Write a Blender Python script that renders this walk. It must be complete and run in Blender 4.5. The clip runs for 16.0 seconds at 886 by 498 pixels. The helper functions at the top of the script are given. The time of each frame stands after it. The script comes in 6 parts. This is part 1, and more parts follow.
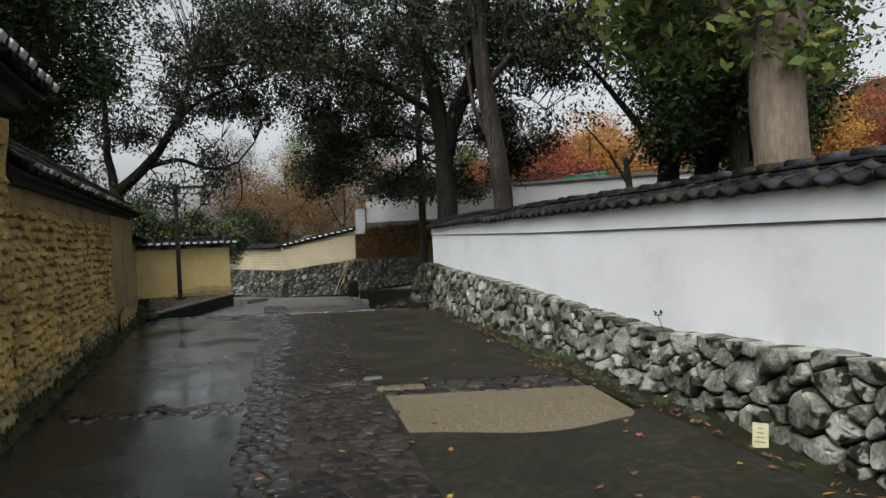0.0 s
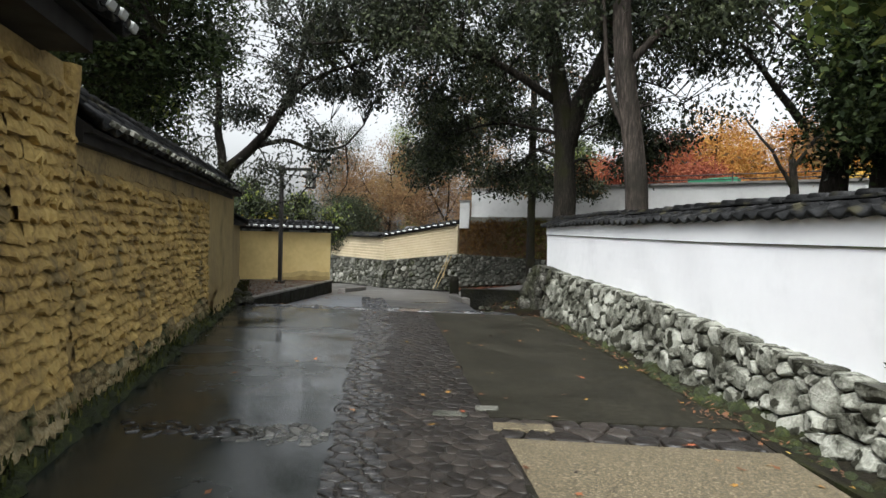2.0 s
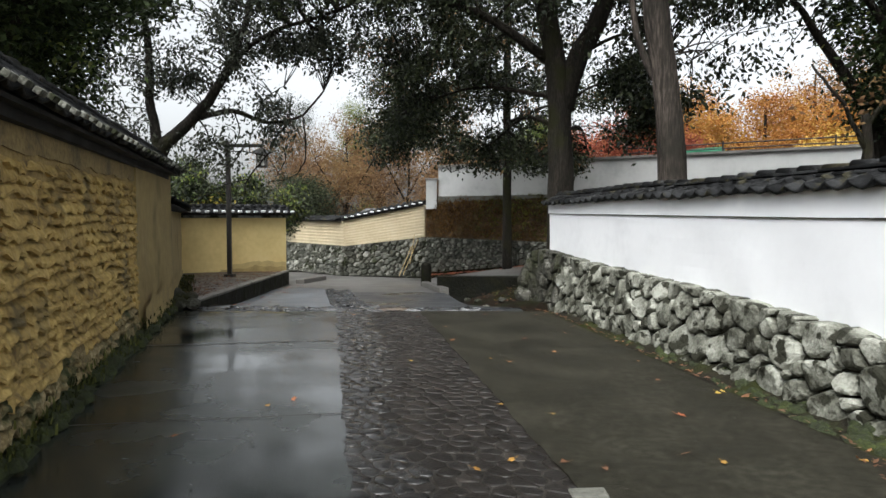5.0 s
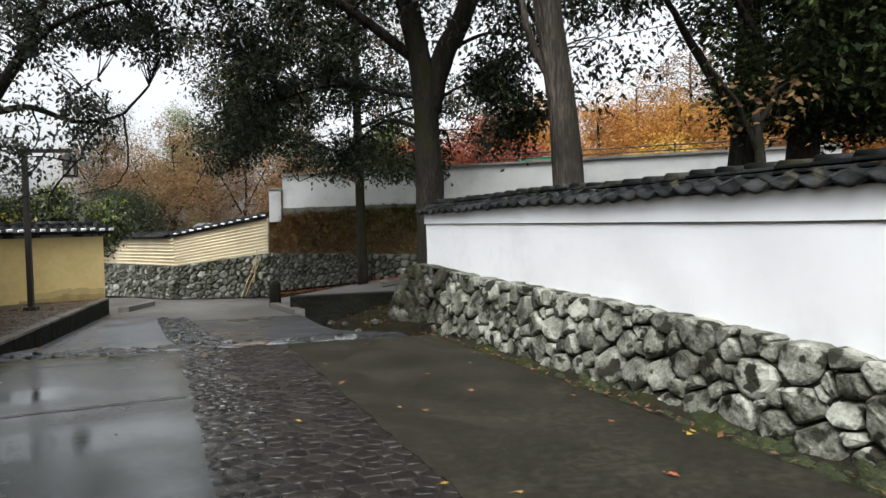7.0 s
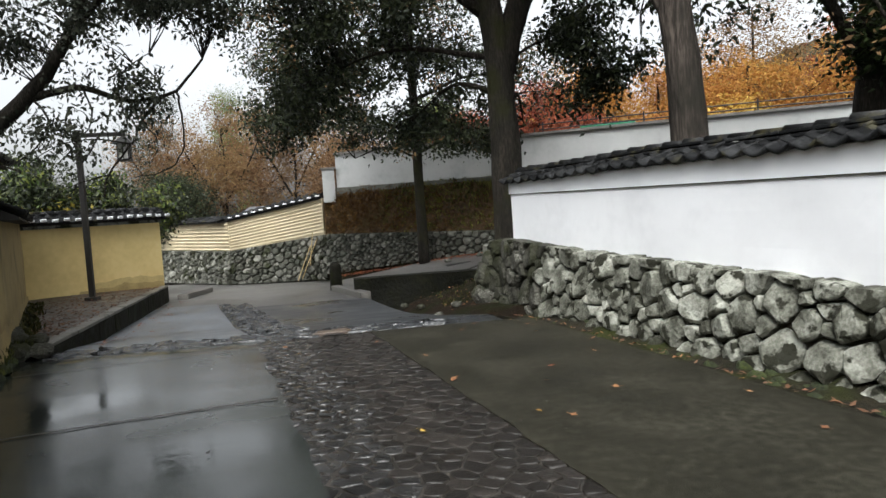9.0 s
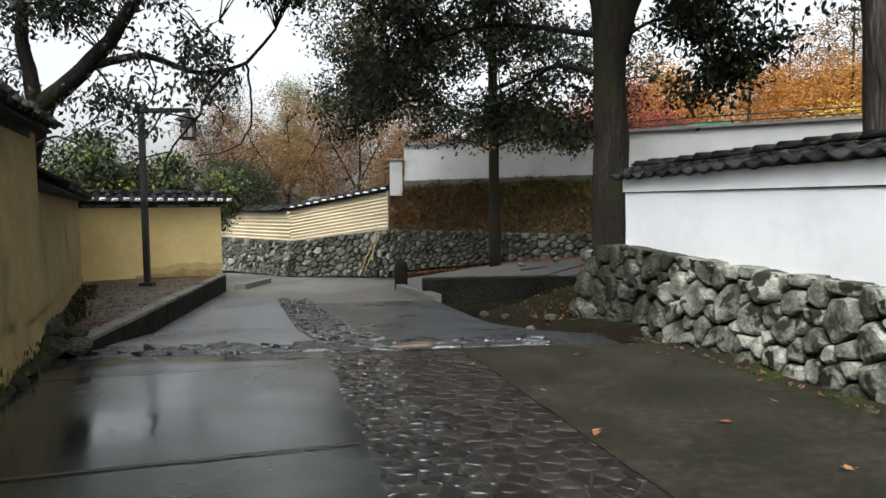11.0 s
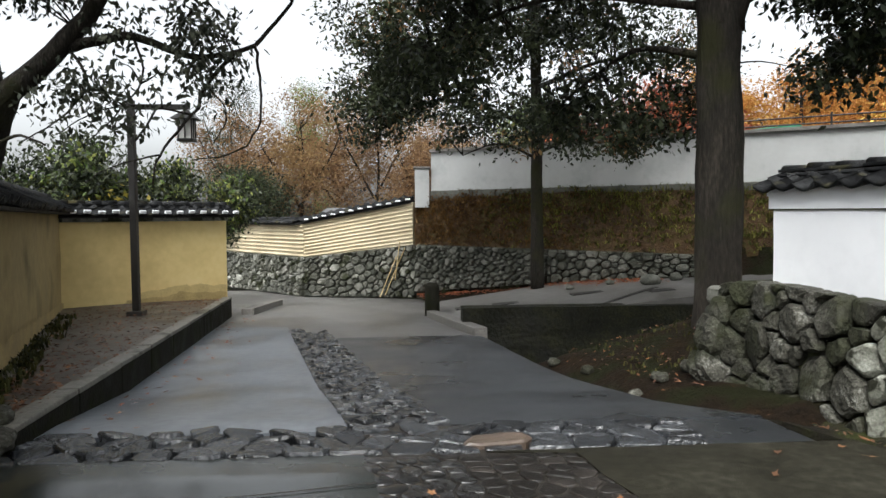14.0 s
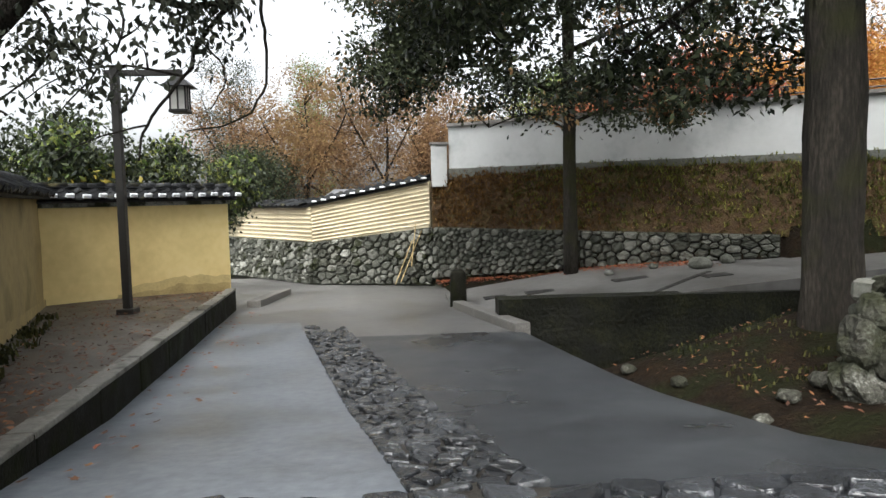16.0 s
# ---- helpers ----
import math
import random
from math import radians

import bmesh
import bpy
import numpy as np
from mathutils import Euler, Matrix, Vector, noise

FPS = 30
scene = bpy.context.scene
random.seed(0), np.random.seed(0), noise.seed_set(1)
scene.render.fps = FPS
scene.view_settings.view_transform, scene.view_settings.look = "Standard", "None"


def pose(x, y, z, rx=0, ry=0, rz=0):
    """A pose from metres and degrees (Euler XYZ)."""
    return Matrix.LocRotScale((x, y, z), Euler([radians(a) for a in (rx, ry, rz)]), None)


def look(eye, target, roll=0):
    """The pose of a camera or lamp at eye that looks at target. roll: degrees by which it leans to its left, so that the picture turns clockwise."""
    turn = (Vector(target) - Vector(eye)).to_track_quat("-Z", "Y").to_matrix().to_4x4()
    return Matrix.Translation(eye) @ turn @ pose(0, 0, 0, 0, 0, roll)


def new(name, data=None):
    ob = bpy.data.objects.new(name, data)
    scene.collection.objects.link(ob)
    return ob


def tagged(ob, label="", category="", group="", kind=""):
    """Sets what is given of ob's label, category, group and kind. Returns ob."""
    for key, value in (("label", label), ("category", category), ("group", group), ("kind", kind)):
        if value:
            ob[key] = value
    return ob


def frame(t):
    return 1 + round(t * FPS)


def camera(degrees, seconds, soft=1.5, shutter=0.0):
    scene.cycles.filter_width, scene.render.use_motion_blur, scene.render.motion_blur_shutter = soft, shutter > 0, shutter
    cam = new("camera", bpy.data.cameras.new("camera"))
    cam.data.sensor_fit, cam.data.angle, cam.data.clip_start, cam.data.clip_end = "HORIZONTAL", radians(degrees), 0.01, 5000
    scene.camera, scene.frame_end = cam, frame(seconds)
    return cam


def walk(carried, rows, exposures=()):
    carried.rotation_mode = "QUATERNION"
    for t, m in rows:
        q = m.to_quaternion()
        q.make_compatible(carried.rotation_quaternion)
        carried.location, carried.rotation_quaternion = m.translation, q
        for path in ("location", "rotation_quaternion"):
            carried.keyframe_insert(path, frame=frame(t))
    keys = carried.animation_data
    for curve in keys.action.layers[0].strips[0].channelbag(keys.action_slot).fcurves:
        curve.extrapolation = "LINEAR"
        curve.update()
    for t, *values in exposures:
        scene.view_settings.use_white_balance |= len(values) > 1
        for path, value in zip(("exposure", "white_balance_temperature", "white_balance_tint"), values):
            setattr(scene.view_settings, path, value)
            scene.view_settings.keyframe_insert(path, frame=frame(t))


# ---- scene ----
cam = camera(67.4, 16.0)
PATH = [
    (0, (0.017, -0.017, 1.461), (0.11, 1.98, 1.426), -2.3),
    (0.5, (-0.09, 0.293, 1.475), (-0.03, 2.291, 1.543), -1.6),
    (1, (-0.155, 0.679, 1.489), (-0.211, 2.678, 1.49), -1.6),
    (1.5, (-0.212, 1.023, 1.482), (-0.363, 3.016, 1.417), -1.5),
    (2, (-0.298, 1.329, 1.485), (-0.496, 3.318, 1.44), 1.5),
    (2.5, (-0.413, 1.717, 1.509), (-0.487, 3.714, 1.419), -0.5),
    (3, (-0.549, 2.121, 1.49), (-0.559, 4.12, 1.451), 0.9),
    (3.2, (-0.599, 2.213, 1.481), (-0.642, 4.211, 1.394), 1.3),
    (5.3, (-1.222, 3.804, 1.49), (-1.258, 5.801, 1.384), -0.3),
    (5.5, (-1.265, 3.996, 1.5), (-1.141, 5.986, 1.337), -1.8),
    (6, (-1.377, 4.226, 1.525), (-0.988, 6.181, 1.37), -2.4),
    (6.5, (-1.511, 4.528, 1.543), (-1.102, 6.47, 1.294), -3.0),
    (7, (-1.627, 4.94, 1.508), (-1.188, 6.89, 1.435), -1.4),
    (7.5, (-1.735, 5.228, 1.549), (-1.186, 7.141, 1.352), -1.5),
    (8, (-1.85, 5.539, 1.52), (-1.337, 7.466, 1.366), -2.6),
    (8.5, (-1.992, 5.807, 1.502), (-1.648, 7.769, 1.322), -1.9),
    (8.7, (-2.029, 5.9, 1.469), (-1.7, 7.869, 1.338), -3.0),
    (10.8, (-2.394, 7.35, 1.381), (-2.204, 9.335, 1.229), -1.4),
    (11, (-2.425, 7.51, 1.373), (-2.269, 9.499, 1.246), -0.6),
    (11.5, (-2.493, 7.836, 1.383), (-2.454, 9.832, 1.258), -1.0),
    (12, (-2.595, 8.225, 1.403), (-2.627, 10.224, 1.352), -0.1),
    (12.5, (-2.621, 8.682, 1.413), (-2.54, 10.678, 1.305), 0.8),
    (13, (-2.659, 9.049, 1.435), (-2.629, 11.048, 1.374), 0.0),
    (13.5, (-2.731, 9.498, 1.448), (-2.73, 11.498, 1.423), 1.8),
    (14, (-2.852, 9.817, 1.482), (-2.727, 11.811, 1.384), -0.4),
    (14.5, (-2.924, 10.192, 1.467), (-2.847, 12.19, 1.423), -2.7),
    (15, (-3.032, 10.603, 1.471), (-3.008, 12.596, 1.311), -0.5),
    (15.5, (-3.121, 11.041, 1.46), (-3.003, 13.019, 1.184), 0.7),
    (16, (-3.249, 11.336, 1.462), (-3.131, 13.326, 1.307), -1.2),
]
EXPOSURE = [(t, e, 6330, 8) for t, e in ((0.0, 0.4), (0.5, 0.42), (1.5, 0.86), (2.5, 1.04), (7.0, 1.0), (11.0, 1.04), (12.5, 1.12), (14.5, 1.12), (15.4, 1.08), (16.0, 1.4))]
walk(cam, [(t, look(eye, target, roll)) for t, eye, target, roll in PATH], EXPOSURE)

# ---------------- world, sun, exposure ----------------
SUN_EL, SUN_AZ = radians(52), radians(200)
world = bpy.data.worlds.new("sky")
scene.world = world
world.use_nodes = True
wn = world.node_tree.nodes
wl = world.node_tree.links
wn.clear()
w_out = wn.new("ShaderNodeOutputWorld")
w_bg = wn.new("ShaderNodeBackground")
w_sky = wn.new("ShaderNodeTexSky")
w_sky.sky_type = "NISHITA"
w_sky.sun_disc = False
w_sky.sun_elevation, w_sky.sun_rotation = SUN_EL, SUN_AZ
w_sky.air_density, w_sky.dust_density = 1.0, 5.0
w_hue = wn.new("ShaderNodeHueSaturation")
w_hue.inputs["Saturation"].default_value = 0.12
w_bg.inputs["Strength"].default_value = 0.15
wl.new(w_sky.outputs[0], w_hue.inputs["Color"])
wl.new(w_hue.outputs[0], w_bg.inputs["Color"])
wl.new(w_bg.outputs[0], w_out.inputs["Surface"])
sun_data = bpy.data.lights.new("sun", "SUN")
sun_data.energy, sun_data.angle, sun_data.color = 1.2, radians(40), (1.0, 0.97, 0.93)
sun = new("sun", sun_data)
sun.matrix_world = look((0, 0, 30), (0 + 30 * math.sin(SUN_AZ) * -0.8, 30 * math.cos(SUN_AZ) * -0.8, 0))
tagged(sun, "soft sun behind cloud", "light", kind="structure")


# ---------------- materials ----------------
def material(name, ramp, scale=4.0, detail=6.0, rough=(0.6, 0.8), bump=0.3, bump_scale=30.0, bump_dist=0.01,
             fine=0.35, island=0.0, per_object=0.0, metallic=0.0, transl=0.0, stretch=(1, 1, 1), moss=None, gloss=0.5, span=(0.3, 0.7)):
    """Two scales of noise drive a colour ramp; a third one drives roughness and relief. ramp: colours from low to high."""
    m = bpy.data.materials.new(name)
    m.use_nodes = True
    n, l = m.node_tree.nodes, m.node_tree.links
    b = n["Principled BSDF"]
    tc = n.new("ShaderNodeTexCoord")
    geo = n.new("ShaderNodeNewGeometry")
    mp = n.new("ShaderNodeMapping")
    mp.inputs["Scale"].default_value = stretch
    l.new(geo.outputs["Position"], mp.inputs["Vector"])
    big = n.new("ShaderNodeTexNoise")
    big.inputs["Scale"].default_value, big.inputs["Detail"].default_value = scale, detail
    small = n.new("ShaderNodeTexNoise")
    small.inputs["Scale"].default_value, small.inputs["Detail"].default_value = scale * 9, 4
    l.new(mp.outputs[0], big.inputs["Vector"])
    l.new(mp.outputs[0], small.inputs["Vector"])
    mix = n.new("ShaderNodeMix")
    mix.inputs["Factor"].default_value = fine
    l.new(big.outputs["Fac"], mix.inputs["A"])
    l.new(small.outputs["Fac"], mix.inputs["B"])
    value = mix.outputs["Result"]
    for amount, node, socket in ((island, "ShaderNodeNewGeometry", "Random Per Island"), (per_object, "ShaderNodeObjectInfo", "Random")):
        if amount:
            src = n.new(node)
            mm = n.new("ShaderNodeMath")
            mm.operation = "MULTIPLY_ADD"
            l.new(src.outputs[socket], mm.inputs[0])
            mm.inputs[1].default_value = amount
            l.new(value, mm.inputs[2])
            sb = n.new("ShaderNodeMath")
            sb.operation = "SUBTRACT"
            l.new(mm.outputs[0], sb.inputs[0])
            sb.inputs[1].default_value = amount / 2
            value = sb.outputs[0]
    cr = n.new("ShaderNodeValToRGB")
    els = cr.color_ramp.elements
    lo, hi = span
    for k, c in enumerate(ramp):
        p = lo + (hi - lo) * k / max(1, len(ramp) - 1)
        e = els[k] if k < 2 else els.new(p)
        e.position = p
        e.color = (*c, 1)
    l.new(value, cr.inputs[0])
    colour = cr.outputs[0]
    if moss:
        mc, mscale, mlo, mhi = moss
        mn = n.new("ShaderNodeTexNoise")
        mn.inputs["Scale"].default_value, mn.inputs["Detail"].default_value = mscale, 8
        l.new(geo.outputs["Position"], mn.inputs["Vector"])
        mr = n.new("ShaderNodeMapRange")
        mr.inputs["From Min"].default_value, mr.inputs["From Max"].default_value = mlo, mhi
        l.new(mn.outputs["Fac"], mr.inputs["Value"])
        mx = n.new("ShaderNodeMix")
        mx.data_type = "RGBA"
        l.new(mr.outputs[0], mx.inputs["Factor"])
        l.new(colour, mx.inputs["A"])
        mx.inputs["B"].default_value = (*mc, 1)
        colour = mx.outputs["Result"]
    l.new(colour, b.inputs["Base Color"])
    rr = n.new("ShaderNodeMapRange")
    rr.inputs["From Min"].default_value, rr.inputs["From Max"].default_value = 0.35, 0.65
    rr.inputs["To Min"].default_value, rr.inputs["To Max"].default_value = rough
    l.new(big.outputs["Fac"], rr.inputs["Value"])
    l.new(rr.outputs[0], b.inputs["Roughness"])
    b.inputs["Metallic"].default_value = metallic
    b.inputs["Specular IOR Level"].default_value = gloss
    if bump:
        bn = n.new("ShaderNodeTexNoise")
        bn.inputs["Scale"].default_value, bn.inputs["Detail"].default_value = bump_scale, 6
        l.new(mp.outputs[0], bn.inputs["Vector"])
        bp = n.new("ShaderNodeBump")
        bp.inputs["Strength"].default_value, bp.inputs["Distance"].default_value = bump, bump_dist
        l.new(bn.outputs["Fac"], bp.inputs["Height"])
        l.new(bp.outputs[0], b.inputs["Normal"])
    if transl:
        tr = n.new("ShaderNodeBsdfTranslucent")
        ms = n.new("ShaderNodeMixShader")
        ms.inputs[0].default_value = transl
        l.new(colour, tr.inputs["Color"])
        l.new(b.outputs[0], ms.inputs[1])
        l.new(tr.outputs[0], ms.inputs[2])
        l.new(ms.outputs[0], n["Material Output"].inputs["Surface"])
    return m


M = {}
M["plaster_white"] = material("white lime plaster", [(0.70, 0.71, 0.73), (0.80, 0.81, 0.83), (0.84, 0.85, 0.87)], 0.9, 8, (0.75, 0.9), 0.12, 14, 0.01, 0.2)
M["clay_rough"] = material("eroded ochre clay", [(0.13, 0.085, 0.032), (0.40, 0.275, 0.09), (0.61, 0.445, 0.16)], 2.2, 9, (0.8, 0.95), 0.9, 32, 0.02, 0.5, island=0.10, per_object=0.10, moss=((0.12, 0.095, 0.045), 1.7, 0.56, 0.70))
M["clay_foot"] = material("ochre clay with grey lichen and moss", [(0.075, 0.06, 0.026), (0.25, 0.19, 0.085), (0.43, 0.365, 0.22)], 4.5, 10, (0.8, 0.95), 0.9, 32, 0.02, 0.5, island=0.15, per_object=0.15, moss=((0.045, 0.052, 0.014), 2.6, 0.52, 0.62))
M["clay_back"] = material("clay core", [(0.13, 0.09, 0.04), (0.34, 0.24, 0.095), (0.48, 0.35, 0.145)], 2.5, 8, (0.85, 0.95), 0.8, 30, 0.02, 0.45)
# weathering and algae, plus the left wall's shade in the base colour
M["clay_smooth"] = material("smooth weathered ochre plaster darkened for shade", [(0.24, 0.175, 0.068), (0.36, 0.27, 0.112), (0.44, 0.34, 0.155)], 0.9, 9, (0.75, 0.9), 0.25, 25, 0.008, 0.35, moss=((0.16, 0.125, 0.05), 0.9, 0.52, 0.70))
M["clay_band"] = material("weathered ochre plaster band", [(0.10, 0.075, 0.04), (0.28, 0.205, 0.09), (0.42, 0.32, 0.15)], 2.6, 10, (0.8, 0.95), 0.6, 30, 0.012, 0.4)
# brighter ochre plaster: the cross wall's stronger light is in the colour
M["clay_cross"] = material("smooth ochre plaster lightened for its lit side", [(0.60, 0.45, 0.185), (0.73, 0.565, 0.245), (0.79, 0.64, 0.31)], 0.8, 8, (0.75, 0.9), 0.15, 25, 0.008, 0.3)
M["clay_light"] = material("pale ochre plaster", [(0.46, 0.39, 0.25), (0.58, 0.50, 0.34), (0.64, 0.57, 0.42)], 0.9, 8, (0.75, 0.9), 0.3, 25, 0.01, 0.3)
M["tile"] = material("grey fired roof tile", [(0.004, 0.0042, 0.0045), (0.010, 0.0105, 0.011), (0.034, 0.035, 0.036)], 4, 9, (0.5, 0.75), 0.8, 30, 0.008, 0.5, island=0.2, per_object=0.35, moss=((0.045, 0.042, 0.026), 5.0, 0.58, 0.66), gloss=0.14)
# lighter copy of the tile: reflections along the ridge are in the colour
M["tile_light"] = material("weathered ridge tile with sky glint in its colour", [(0.007, 0.0073, 0.0075), (0.018, 0.0185, 0.019), (0.06, 0.061, 0.062)], 6, 9, (0.55, 0.8), 0.8, 30, 0.010, 0.5, per_object=0.35, gloss=0.16, moss=((0.055, 0.048, 0.022), 3.0, 0.55, 0.68))
# dark timber taken near black to imitate the deep shade under eaves
M["wood_dark"] = material("weathered timber with shade in its colour", [(0.004, 0.0035, 0.003), (0.008, 0.007, 0.006), (0.016, 0.013, 0.010)], 3, 8, (0.7, 0.9), 0.4, 60, 0.004, 0.5, stretch=(1, 1, 0.2))
M["stone_grey"] = material("lichened grey field stone", [(0.048, 0.048, 0.036), (0.165, 0.168, 0.138), (0.37, 0.376, 0.325)], 4.5, 9, (0.7, 0.9), 0.8, 24, 0.025, 0.28, island=0.12, per_object=0.12, moss=((0.022, 0.022, 0.014), 6.0, 0.54, 0.59), gloss=0.25, span=(0.37, 0.64))
M["stone_far"] = material("grey rubble stone", [(0.020, 0.021, 0.014), (0.085, 0.085, 0.068), (0.28, 0.28, 0.245)], 4, 8, (0.7, 0.9), 0.8, 18, 0.03, 0.45, island=0.3, per_object=0.3, moss=((0.022, 0.025, 0.010), 3.0, 0.52, 0.60), gloss=0.25)
# wet moss tones pushed near black to hold the ditch's shade
M["ditch"] = material("wet mossy masonry darkened for ditch shade", [(0.004, 0.004, 0.003), (0.012, 0.012, 0.007), (0.034, 0.036, 0.016)], 3.5, 9, (0.5, 0.8), 0.9, 14, 0.05, 0.45, gloss=0.2)
M["stone_moss"] = material("dark mossy rubble", [(0.025, 0.027, 0.018), (0.055, 0.057, 0.043), (0.13, 0.13, 0.11)], 5, 8, (0.65, 0.85), 0.8, 18, 0.03, 0.4, island=0.4, per_object=0.4)
# moss and lichen, with the wall end's tree shade in the dark tones
M["stone_dark"] = material("weathered stone darkened for moss and shade, pale lichen", [(0.010, 0.010, 0.007), (0.026, 0.025, 0.018), (0.07, 0.068, 0.055), (0.27, 0.27, 0.24)], 5, 10, (0.7, 0.9), 1.0, 18, 0.05, 0.45, island=0.12, per_object=0.12, moss=((0.022, 0.024, 0.010), 2.5, 0.46, 0.62), gloss=0.3)
# moss, plus the road side's shade put into the base colour
M["kerb_dark"] = material("mossy kerb face with shade in its colour", [(0.005, 0.005, 0.0035), (0.012, 0.0115, 0.008), (0.028, 0.026, 0.018)], 4, 8, (0.6, 0.85), 0.8, 40, 0.010, 0.45, moss=((0.012, 0.014, 0.004), 2.5, 0.5, 0.62), gloss=0.1)
M["plaster_grey"] = material("greyed white plaster", [(0.35, 0.36, 0.355), (0.48, 0.49, 0.48), (0.54, 0.55, 0.54)], 0.9, 8, (0.75, 0.9), 0.12, 14, 0.01, 0.2)
M["mortar_dark"] = material("dark damp joint soil", [(0.015, 0.014, 0.011), (0.035, 0.031, 0.024), (0.05, 0.046, 0.03)], 5, 8, (0.8, 0.95), 0.8, 25, 0.02, 0.5, moss=((0.035, 0.042, 0.012), 3.0, 0.5, 0.65))
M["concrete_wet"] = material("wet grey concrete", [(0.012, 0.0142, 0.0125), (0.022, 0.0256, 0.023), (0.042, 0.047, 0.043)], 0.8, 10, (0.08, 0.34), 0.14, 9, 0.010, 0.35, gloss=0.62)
# pale bluish base imitates sky reflected on the wet lower lane
M["concrete_low"] = material("wet concrete with sky sheen in its colour", [(0.07, 0.080, 0.093), (0.145, 0.161, 0.182), (0.225, 0.242, 0.262)], 1.3, 10, (0.28, 0.48), 0.3, 40, 0.006, 0.45, gloss=1.0)
M["concrete_far"] = material("damp worn concrete", [(0.075, 0.072, 0.066), (0.135, 0.13, 0.122), (0.20, 0.195, 0.185)], 0.7, 9, (0.3, 0.5), 0.2, 50, 0.005, 0.3)
M["deck"] = material("damp brown trodden pavement", [(0.028, 0.023, 0.017), (0.068, 0.057, 0.044), (0.14, 0.122, 0.098)], 1.3, 10, (0.4, 0.7), 0.5, 50, 0.008, 0.45, moss=((0.035, 0.022, 0.011), 1.1, 0.52, 0.66))
M["asphalt"] = material("damp brown asphalt", [(0.0105, 0.0098, 0.0066), (0.0230, 0.0215, 0.0147), (0.046, 0.0432, 0.0315)], 1.6, 10, (0.55, 0.8), 0.9, 140, 0.006, 0.55, gloss=0.12)
M["asphalt_wet"] = material("wet blue-grey asphalt", [(0.015, 0.0163, 0.018), (0.027, 0.0294, 0.033), (0.045, 0.0485, 0.053)], 0.8, 9, (0.22, 0.5), 0.5, 120, 0.004, 0.5, gloss=0.7)
M["gravel_conc"] = material("exposed gravel concrete", [(0.02, 0.0155, 0.008), (0.115, 0.093, 0.053), (0.40, 0.345, 0.23)], 55, 3, (0.5, 0.75), 1.0, 110, 0.008, 0.4)
M["cobble_wet"] = material("wet blue-grey paving stone", [(0.009, 0.0098, 0.011), (0.022, 0.0238, 0.027), (0.055, 0.0585, 0.064)], 5, 8, (0.10, 0.32), 1.0, 26, 0.02, 0.45, island=0.35, per_object=0.35, gloss=1.0)
M["cobble"] = material("damp dark brown cobblestone", [(0.009, 0.0072, 0.0055), (0.019, 0.0155, 0.0125), (0.046, 0.038, 0.031)], 6, 9, (0.3, 0.6), 0.7, 50, 0.008, 0.5, island=0.3, per_object=0.3, gloss=0.4)
M["cobble_film"] = material("dark cobblestone under a film of water", [(0.009, 0.0082, 0.0075), (0.017, 0.016, 0.015), (0.04, 0.038, 0.036)], 6, 9, (0.15, 0.32), 0.5, 40, 0.006, 0.5, island=0.3, per_object=0.3, gloss=0.7)
M["patch_pale"] = material("broken pale wet concrete", [(0.025, 0.025, 0.022), (0.07, 0.07, 0.063), (0.16, 0.158, 0.145)], 7, 9, (0.2, 0.5), 0.7, 50, 0.01, 0.5, per_object=0.4)
M["slab_warm"] = material("pinkish brown flagstone", [(0.05, 0.036, 0.026), (0.10, 0.073, 0.054), (0.16, 0.122, 0.094)], 5, 8, (0.3, 0.55), 0.4, 40, 0.006, 0.4)
M["joint"] = material("wet joint mortar", [(0.011, 0.0095, 0.0075), (0.026, 0.0225, 0.018), (0.06, 0.052, 0.042)], 6, 8, (0.3, 0.6), 0.6, 60, 0.006, 0.5)
# worn stone, paler to carry the sky light on the kerb's top
M["kerb_top"] = material("worn kerb edge with sky light in its colour", [(0.08, 0.075, 0.062), (0.17, 0.16, 0.138), (0.26, 0.25, 0.22)], 3, 9, (0.45, 0.7), 0.5, 60, 0.006, 0.5, moss=((0.025, 0.022, 0.012), 2.0, 0.55, 0.65))
M["kerb"] = material("worn granite kerb", [(0.09, 0.085, 0.075), (0.16, 0.15, 0.135), (0.25, 0.24, 0.22)], 4, 8, (0.45, 0.7), 0.5, 60, 0.006, 0.45)
# damp earth, lowered further so the colour carries the trees' shade
M["soil"] = material("damp soil with litter, darkened for canopy shade", [(0.005, 0.0035, 0.002), (0.012, 0.0075, 0.004), (0.028, 0.017, 0.008)], 2.5, 10, (0.75, 0.95), 1.0, 18, 0.06, 0.5, moss=((0.011, 0.012, 0.004), 1.6, 0.46, 0.58), gloss=0.1)
M["verge"] = material("dark wet earth with moss", [(0.006, 0.005, 0.003), (0.014, 0.012, 0.007), (0.03, 0.025, 0.014)], 4, 9, (0.8, 0.95), 0.9, 40, 0.03, 0.5, moss=((0.026, 0.031, 0.006), 2.2, 0.46, 0.66), gloss=0.2)
M["moss"] = material("wet green moss", [(0.006, 0.008, 0.002), (0.019, 0.027, 0.004), (0.056, 0.070, 0.012)], 4, 9, (0.8, 0.95), 0.9, 70, 0.02, 0.5)
M["grass_bank"] = material("autumn grass bank", [(0.022, 0.013, 0.005), (0.07, 0.036, 0.012), (0.075, 0.07, 0.016)], 1.2, 10, (0.85, 0.95), 1.0, 30, 0.05, 0.5)
